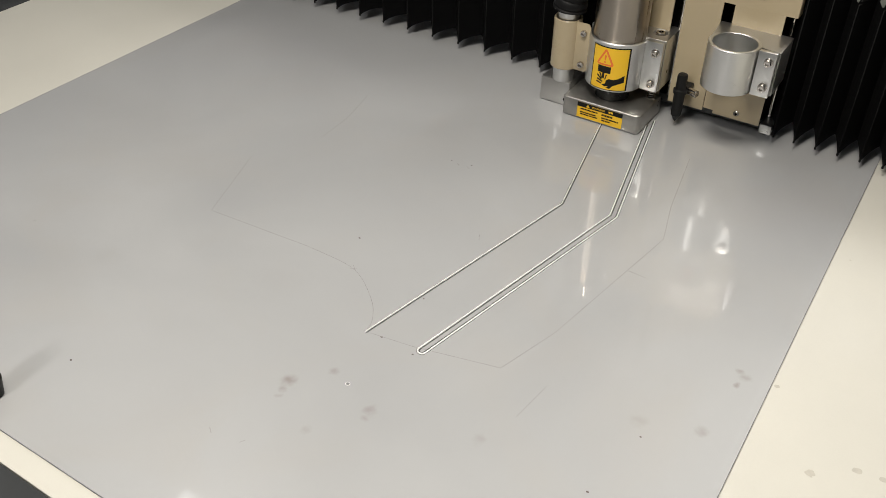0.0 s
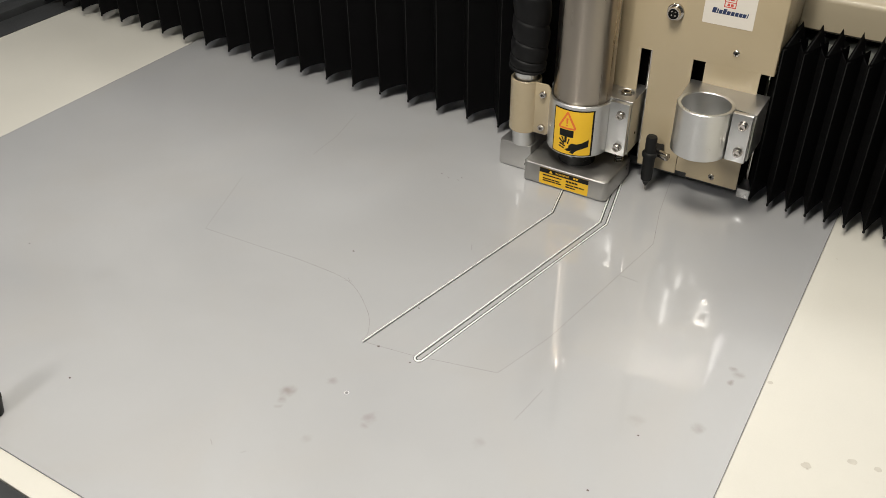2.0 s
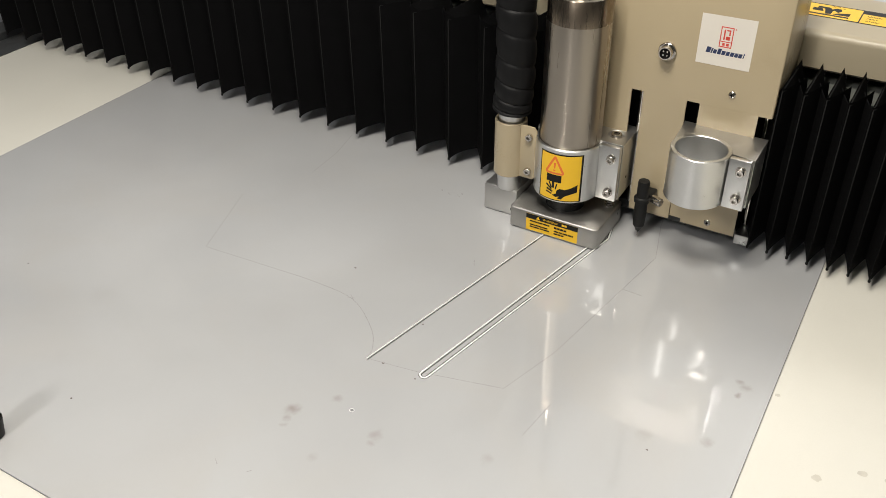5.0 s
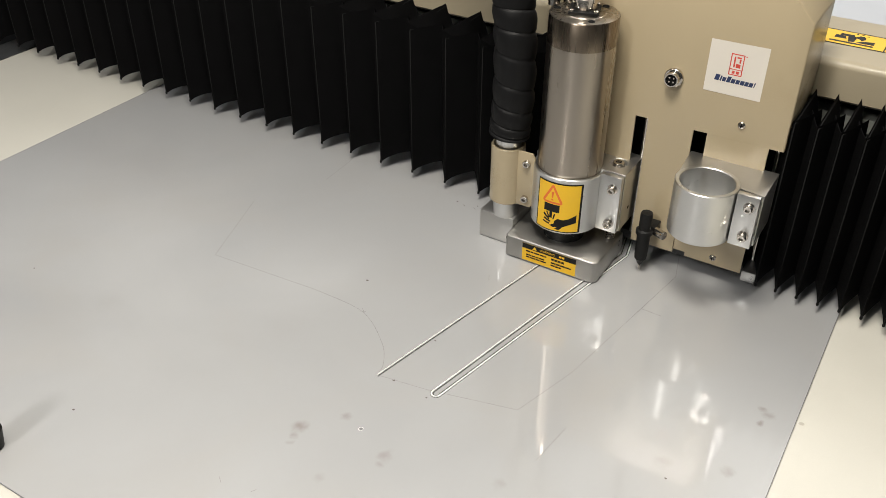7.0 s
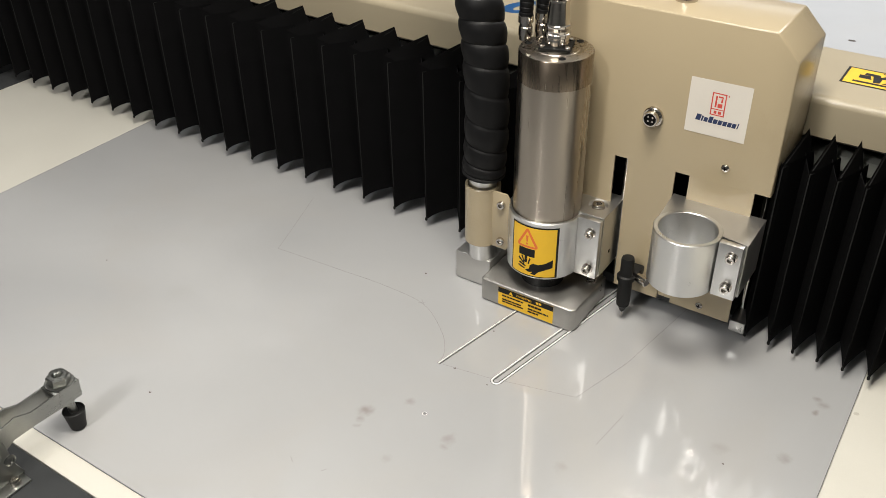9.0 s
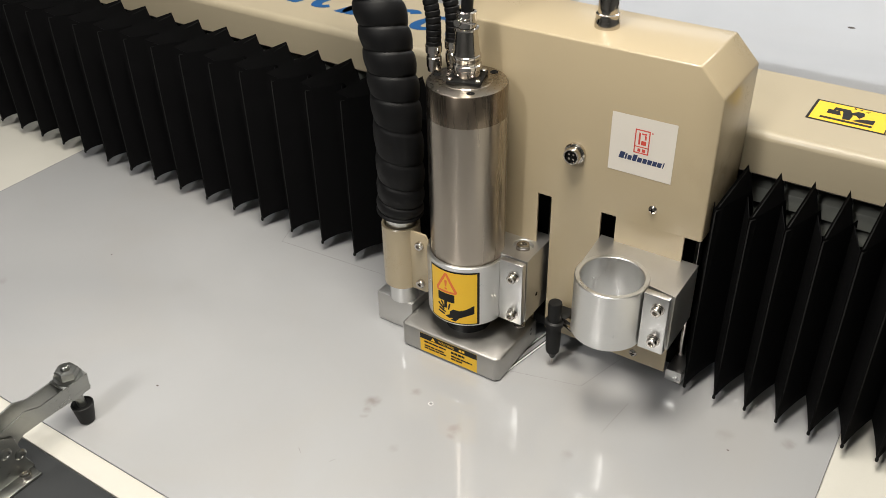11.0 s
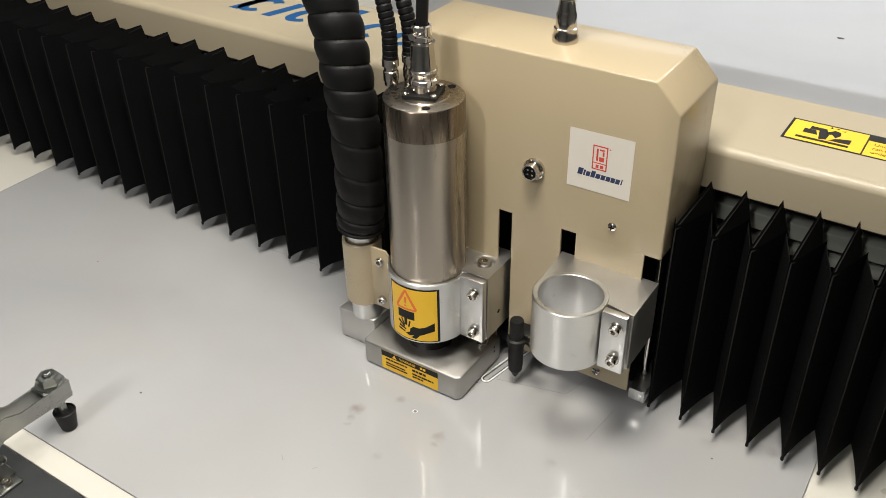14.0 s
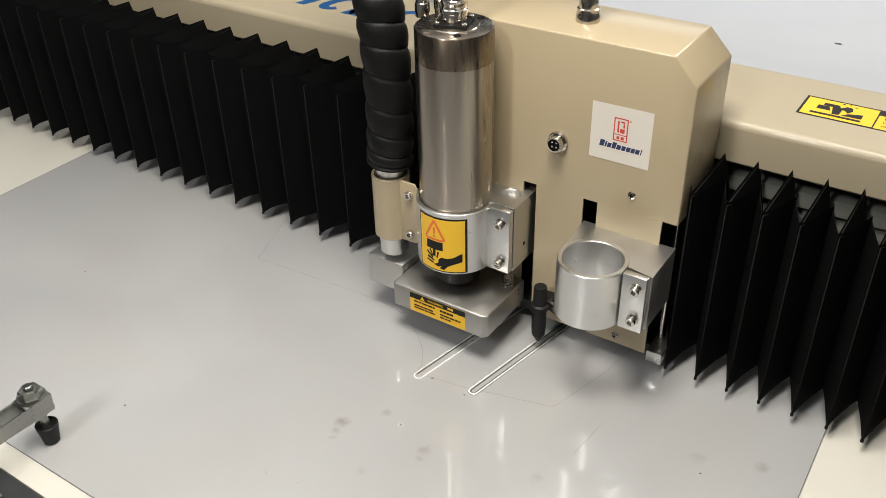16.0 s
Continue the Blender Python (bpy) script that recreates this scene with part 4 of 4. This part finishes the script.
    line = curve_points([(tx, ty, 0.162), (tx + 0.001, ty, 0.174), (tx + 0.003, ty + 0.001, 0.22), (tx + 0.001, ty + 0.002, 0.29), (tx - 0.006, ty + 0.005, 0.34), (tx - 0.018, ty + 0.010, 0.385),
                         (tx - 0.037, ty + 0.018, 0.43), (tx - 0.064, ty + 0.03, 0.48), (tx - 0.12, ty + 0.07, 0.56)], 70)
    total = sum((q - p).length for p, q in zip(line, line[1:]))
    turns = total / 0.0285

    def hose_r(u, a):
        saw = (u * turns + a) % 1.0
        r = 0.0252 + 0.0019 * math.sin(math.pi * saw ** 1.25) - 0.0013 * math.exp(-(min(saw, 1 - saw) / 0.045) ** 2)
        return r * min(1, 0.84 + u * 9)
    sweep(bm, line, hose_r, 30)
    part("dust_hose", bm, HOSE, s, "thick black spiral wrapped hose")
    return s


def pressure_foot():
    f = tagged(new("pressure_foot"), "satin aluminium pressure foot plate with small warning sticker", "pressure foot")
    bm = bmesh.new()
    prism(bm, [(-0.0585, -0.0900), (0.0660, -0.0900), (0.0710, -0.0850), (0.0710, 0.0), (-0.062, 0.0), (-0.062, -0.0865)], 0.0012, 0.0330, "z", 0.0022, seg=3)
    part("plate", bm, FOOT_ALU, f, "satin aluminium plate with rounded edges")
    bm = bmesh.new()
    prism(bm, [(-0.1150, -0.0660), (-0.0630, -0.0660), (-0.0630, 0.0), (-0.1150, 0.0)], 0.0012, 0.0425, "z", 0.0015)
    part("suction_block", bm, ALU_DULL, f, "satin aluminium suction block")
    for x, y in ((0.060, -0.022), (-0.045, -0.012)):
        bm = bmesh.new()
        line = [(x + 0.006 * math.cos(a * 0.5), y + 0.006 * math.sin(a * 0.5), 0.032 + 0.00032 * a) for a in range(0, 64)]
        sweep(bm, line, 0.0011, 6)
        rod(bm, (x, y, 0.03), (x, y, 0.052), 0.004, seg=12)
        part("spring_post", bm, CHROME, f, "steel spring on a post")
    screw(f, 0.0565, -0.014, 0.1352, 0.0080, (0, 0, 1), name="guide_post_head", washer=False)
    for z in (0.020, 0.0265):
        bm = bmesh.new()
        lathe(bm, [(0.0016, 0), (0.0003, 0)], (0.0711, -0.014, z), (1, 0, 0), seg=12)
        part("side_hole", bm, DARK, f)
    bm = bmesh.new()
    lathe(bm, [(0.0036, 0), (0.0036, 0.002), (0.0003, 0.002)], (-0.068, -0.0660, 0.012), (0, -1, 0), seg=12)
    part("set_screw", bm, DARK, f)
    sx, sz = -0.0350, 0.0035

    def face(u, v, k):
        return (sx + u, -0.0902 - 0.0001 * k, sz + v)

    def face2(u, v, k):
        return (sx + u, -0.0904 - 0.0001 * k, sz + v)
    st = flat("warning_sticker", [[(0, 0), (0.078, 0), (0.078, 0.0265), (0, 0.0265)]], YELLOW, f, face, "yellow warning sticker with black heading")
    flat("heading", [[(0, 0.0190), (0.078, 0.0190), (0.078, 0.0265), (0, 0.0265)]], INK, st, face2, "black heading bar")

    def face3(u, v, k):
        return (sx + u, -0.0906 - 0.0001 * k, sz + v)
    flat("heading_triangle", [[(0.0150, 0.0203), (0.0215, 0.0203), (0.01825, 0.0255)]], YELLOW, st, face3)
    text_on("heading_word", "WARNING", 0.0046, st, YELLOW, pose(sx + 0.0255, -0.0908, sz + 0.0212, 90, 0, 0))
    flat("writing", bars(0.054, 0.0625, 0.0213, 0.0030, (0.0034, 0.0034)), YELLOW, st, face3)
    flat("writing", bars(0.006, 0.036, 0.0145, 0.0021, (0.006, 0.004, 0.008)) + bars(0.006, 0.034, 0.0090, 0.0019, (0.008, 0.005, 0.004)) + bars(0.006, 0.036, 0.0055, 0.0019, (0.005, 0.009)) +
         bars(0.043, 0.062, 0.0135, 0.0030, (0.004, 0.004, 0.0045)) + bars(0.043, 0.072, 0.0085, 0.0022, (0.007, 0.005)) + bars(0.043, 0.058, 0.0045, 0.0022, (0.006, 0.004)),
         INK, st, face3, "lines of small black writing")
    return f


# ---- the toggle clamp at the front edge of the bed ----
def toggle_clamp():
    c = tagged(new("toggle_clamp"), "zinc plated toggle clamp with black rubber tip pressing the sheet", "toggle clamp")
    x, y = -0.7770, 0.3190
    bm = bmesh.new()
    lathe(bm, [(0.0003, 0.0005), (0.0075, 0.0005), (0.0085, 0.0015), (0.0118, 0.0235), (0.0120, 0.0250), (0.0110, 0.0256), (0.0095, 0.0240), (0.0003, 0.0232)], (x, y, 0), seg=32)
    part("rubber_tip", bm, RUBBER, c, "black conical rubber tip")
    bm = bmesh.new()
    rod(bm, (x, y, 0.022), (x - 0.004, y - 0.003, 0.0805), 0.0046, seg=18, rim=0.0008)
    x, y = x - 0.004, y - 0.003
    lathe(bm, [(0.0003, 0.0370), (0.0100, 0.0370), (0.0108, 0.0382), (0.0108, 0.0430), (0.0100, 0.0440), (0.0003, 0.044)], (x, y, 0), seg=6)
    bo = part("bolt", bm, ZINC, c, "zinc plated bolt")
    bm = bmesh.new()
    lathe(bm, [(0.0116, 0.0660), (0.0122, 0.0670), (0.0122, 0.0740), (0.0108, 0.0755), (0.0060, 0.0757), (0.0050, 0.0740)], (x, y, 0), seg=6)
    lathe(bm, [(0.0003, 0.0640), (0.0150, 0.0640), (0.0153, 0.0650), (0.0149, 0.0662), (0.0100, 0.0663)], (x, y, 0), seg=28)
    part("nut", bm, ZINC, bo, "hexagon nut")
    # channel arm running to the front of the bed
    bm = bmesh.new()
    side = [(0.3300, 0.0420), (0.3310, 0.0620), (0.3180, 0.0632), (0.2720, 0.0625), (0.2560, 0.0690), (0.2300, 0.0640), (0.2100, 0.0560), (0.1950, 0.0430),
            (0.2080, 0.0300), (0.2280, 0.0330), (0.2480, 0.0440), (0.2740, 0.0440), (0.3100, 0.0420)]
    for s, w in ((-1, 0.0022), (1, 0.0022)):
        x0 = x + s * 0.0115
        prism(bm, side, min(x0, x0 - s * w), max(x0, x0 - s * w), "x", 0.0005, seg=1)
    part("arm", bm, ZINC, c, "zinc plated channel arm", smooth=30)
    part("arm_bridge", made(block, (x - 0.0117, 0.3005, 0.0610), (x + 0.0117, 0.3312, 0.0636), 0.001), ZINC, c)
    part("arm_bridge", made(block, (x - 0.0117, 0.3100, 0.0450), (x + 0.0117, 0.3310, 0.0480), 0.001), ZINC, c)
    bm = bmesh.new()
    prism(bm, [(0.170, 0.003), (0.246, 0.003), (0.240, 0.020), (0.236, 0.052), (0.222, 0.060), (0.205, 0.052), (0.180, 0.016)], x + 0.0120, x + 0.0142, "x", 0.0005, seg=1)
    prism(bm, [(0.170, 0.003), (0.246, 0.003), (0.240, 0.020), (0.236, 0.052), (0.222, 0.060), (0.205, 0.052), (0.180, 0.016)], x - 0.0142, x - 0.0120, "x", 0.0005, seg=1)
    part("bracket", bm, ZINC, c, "zinc plated side plates", smooth=30)
    part("base_flange", made(block, (x + 0.0120, 0.165, 0.0002), (x + 0.0290, 0.243, 0.0032), 0.0008), ZINC, c)
    part("base_flange", made(block, (x - 0.0290, 0.165, 0.0002), (x - 0.0120, 0.243, 0.0032), 0.0008), ZINC, c)
    for py, pz in ((0.2230, 0.0400), (0.2360, 0.0280), (0.2060, 0.0420)):
        bm = bmesh.new()
        lathe(bm, [(0.0062, 0), (0.0062, 0.0012), (0.0045, 0.0024), (0.0032, 0.0022), (0.0028, 0.0012), (0.0003, 0.0012)], (x + 0.0142, py, pz), (1, 0, 0), seg=18)
        part("rivet", bm, ZINC, c, "hollow rivet")
    for dx, py in ((0.0205, 0.2310), (0.0205, 0.180), (-0.0205, 0.2310)):
        screw(c, x + dx, py, 0.0032, 0.0055, (0, 0, 1), name="base_screw", washer=False)
    bm = bmesh.new()
    prism(bm, [(0.200, 0.048), (0.208, 0.060), (0.150, 0.088), (0.080, 0.100), (0.078, 0.090), (0.145, 0.078)], x - 0.004, x + 0.004, "x", 0.001, seg=1)
    part("handle", bm, ZINC, c, "zinc plated lever")
    bm = bmesh.new()
    rod(bm, (x, 0.115, 0.0895), (x, 0.045, 0.103), 0.010, 0.011, seg=20, rim=0.003)
    part("grip", bm, material("red_grip", (0.45, 0.03, 0.02), 0.45), c, "red plastic grip")
    c.matrix_basis = pose(0.0066, 0.0040, 0)
    return c


GANTRY = gantry()
LEFT_BELLOWS, LEFT_PLEATS = bellows(LEFT_COUNT, 0.0570, 0.011, 0.039, 0.005, 0.009, "black fabric bellows, wide pleats, over the gantry rail")
RIGHT_BELLOWS, RIGHT_PLEATS = bellows(RIGHT_COUNT, 0.0340, 0.003, 0.050, 0.001, 0.002, "black fabric bellows, tightly folded, over the gantry rail")
HEAD = cutting_head()
SPINDLE = spindle()
FOOT = pressure_foot()
CLAMP = toggle_clamp()

# the cut that the bit leaves behind it: short lengths of raised edge lifted as the bit passes
second = offset_line(first, -0.0105)
end_round = arc_end(first[-1], second[-1])


def cut_pieces():
    out = []
    top, bend, end = second
    for k in range(9):
        a, b = bend.lerp(end, k / 9), bend.lerp(end, (k + 1) / 9)
        out.append((a, b, [a, b]))
    out.append((end, end, end_round))
    return out


def cut_piece(pts):
    ob = on_sheet("fresh_cut", made(ribbon, pts, 0.0017, 0.0001, 0.0010), BURR, "white raised edge of a fresh cut")
    return ob


PIECES = [(a, b, cut_piece(pts)) for a, b, pts in cut_pieces()]


def right_pleat(k, x):
    """Where pleat k stands: the nearest eleven open and close most, the rest fill the way to the end."""
    start, pitch = X0 + 0.2376 + x, 0.0258 + 0.0100 * max(0.0, min(1.0, -x / 0.050))
    if k < 11:
        return start + (k + 0.5) * pitch
    gate = start + 11 * pitch
    return gate + (RIGHT_END - gate) * (k - 10.5) / (RIGHT_COUNT - 11)


def motions():
    walk(GANTRY, [(t, pose(0, Y0 + y, 0)) for t, x, y in HEAD_ROWS])
    walk(HEAD, [(t, pose(X0 + x, Y0 + y, 0)) for t, x, y in HEAD_ROWS])
    times = sorted({r[0] for r in HEAD_ROWS} | {14.1, 14.4})

    def at(t, rows):
        x, y = between(HEAD_ROWS, t)
        return pose(X0 + x, Y0 + y, between(rows, t)[0])
    walk(SPINDLE, [(t, at(t, LIFT_ROWS)) for t in times])
    walk(FOOT, [(t, at(t, FOOT_ROWS)) for t in times])
    for ob in (LEFT_BELLOWS, RIGHT_BELLOWS):
        walk(ob, [(t, pose(0, Y0 + y, 0)) for t, x, y in HEAD_ROWS])
    for k, ob in enumerate(LEFT_PLEATS):
        u = (k + 0.5) / LEFT_COUNT
        walk(ob, [(t, pose(LEFT_END + (X0 - 0.073 + x - LEFT_END) * u, 0, 0)) for t, x, y in HEAD_ROWS])
    for k, ob in enumerate(RIGHT_PLEATS):
        walk(ob, [(t, pose(right_pleat(k, x), 0, 0)) for t, x, y in HEAD_ROWS])
    for a, b, ob in PIECES:
        t = 0.0
        while t < 12.0 and Y0 + AY + between(HEAD_ROWS, t)[1] > (a.y + b.y) / 2:
            t += 0.1
        walk(ob, [(0, pose(0, 0, -0.0012)), (t - 0.2, pose(0, 0, -0.0012)), (t + 0.2, pose(0, 0, 0)), (SECONDS, pose(0, 0, 0))])


motions()
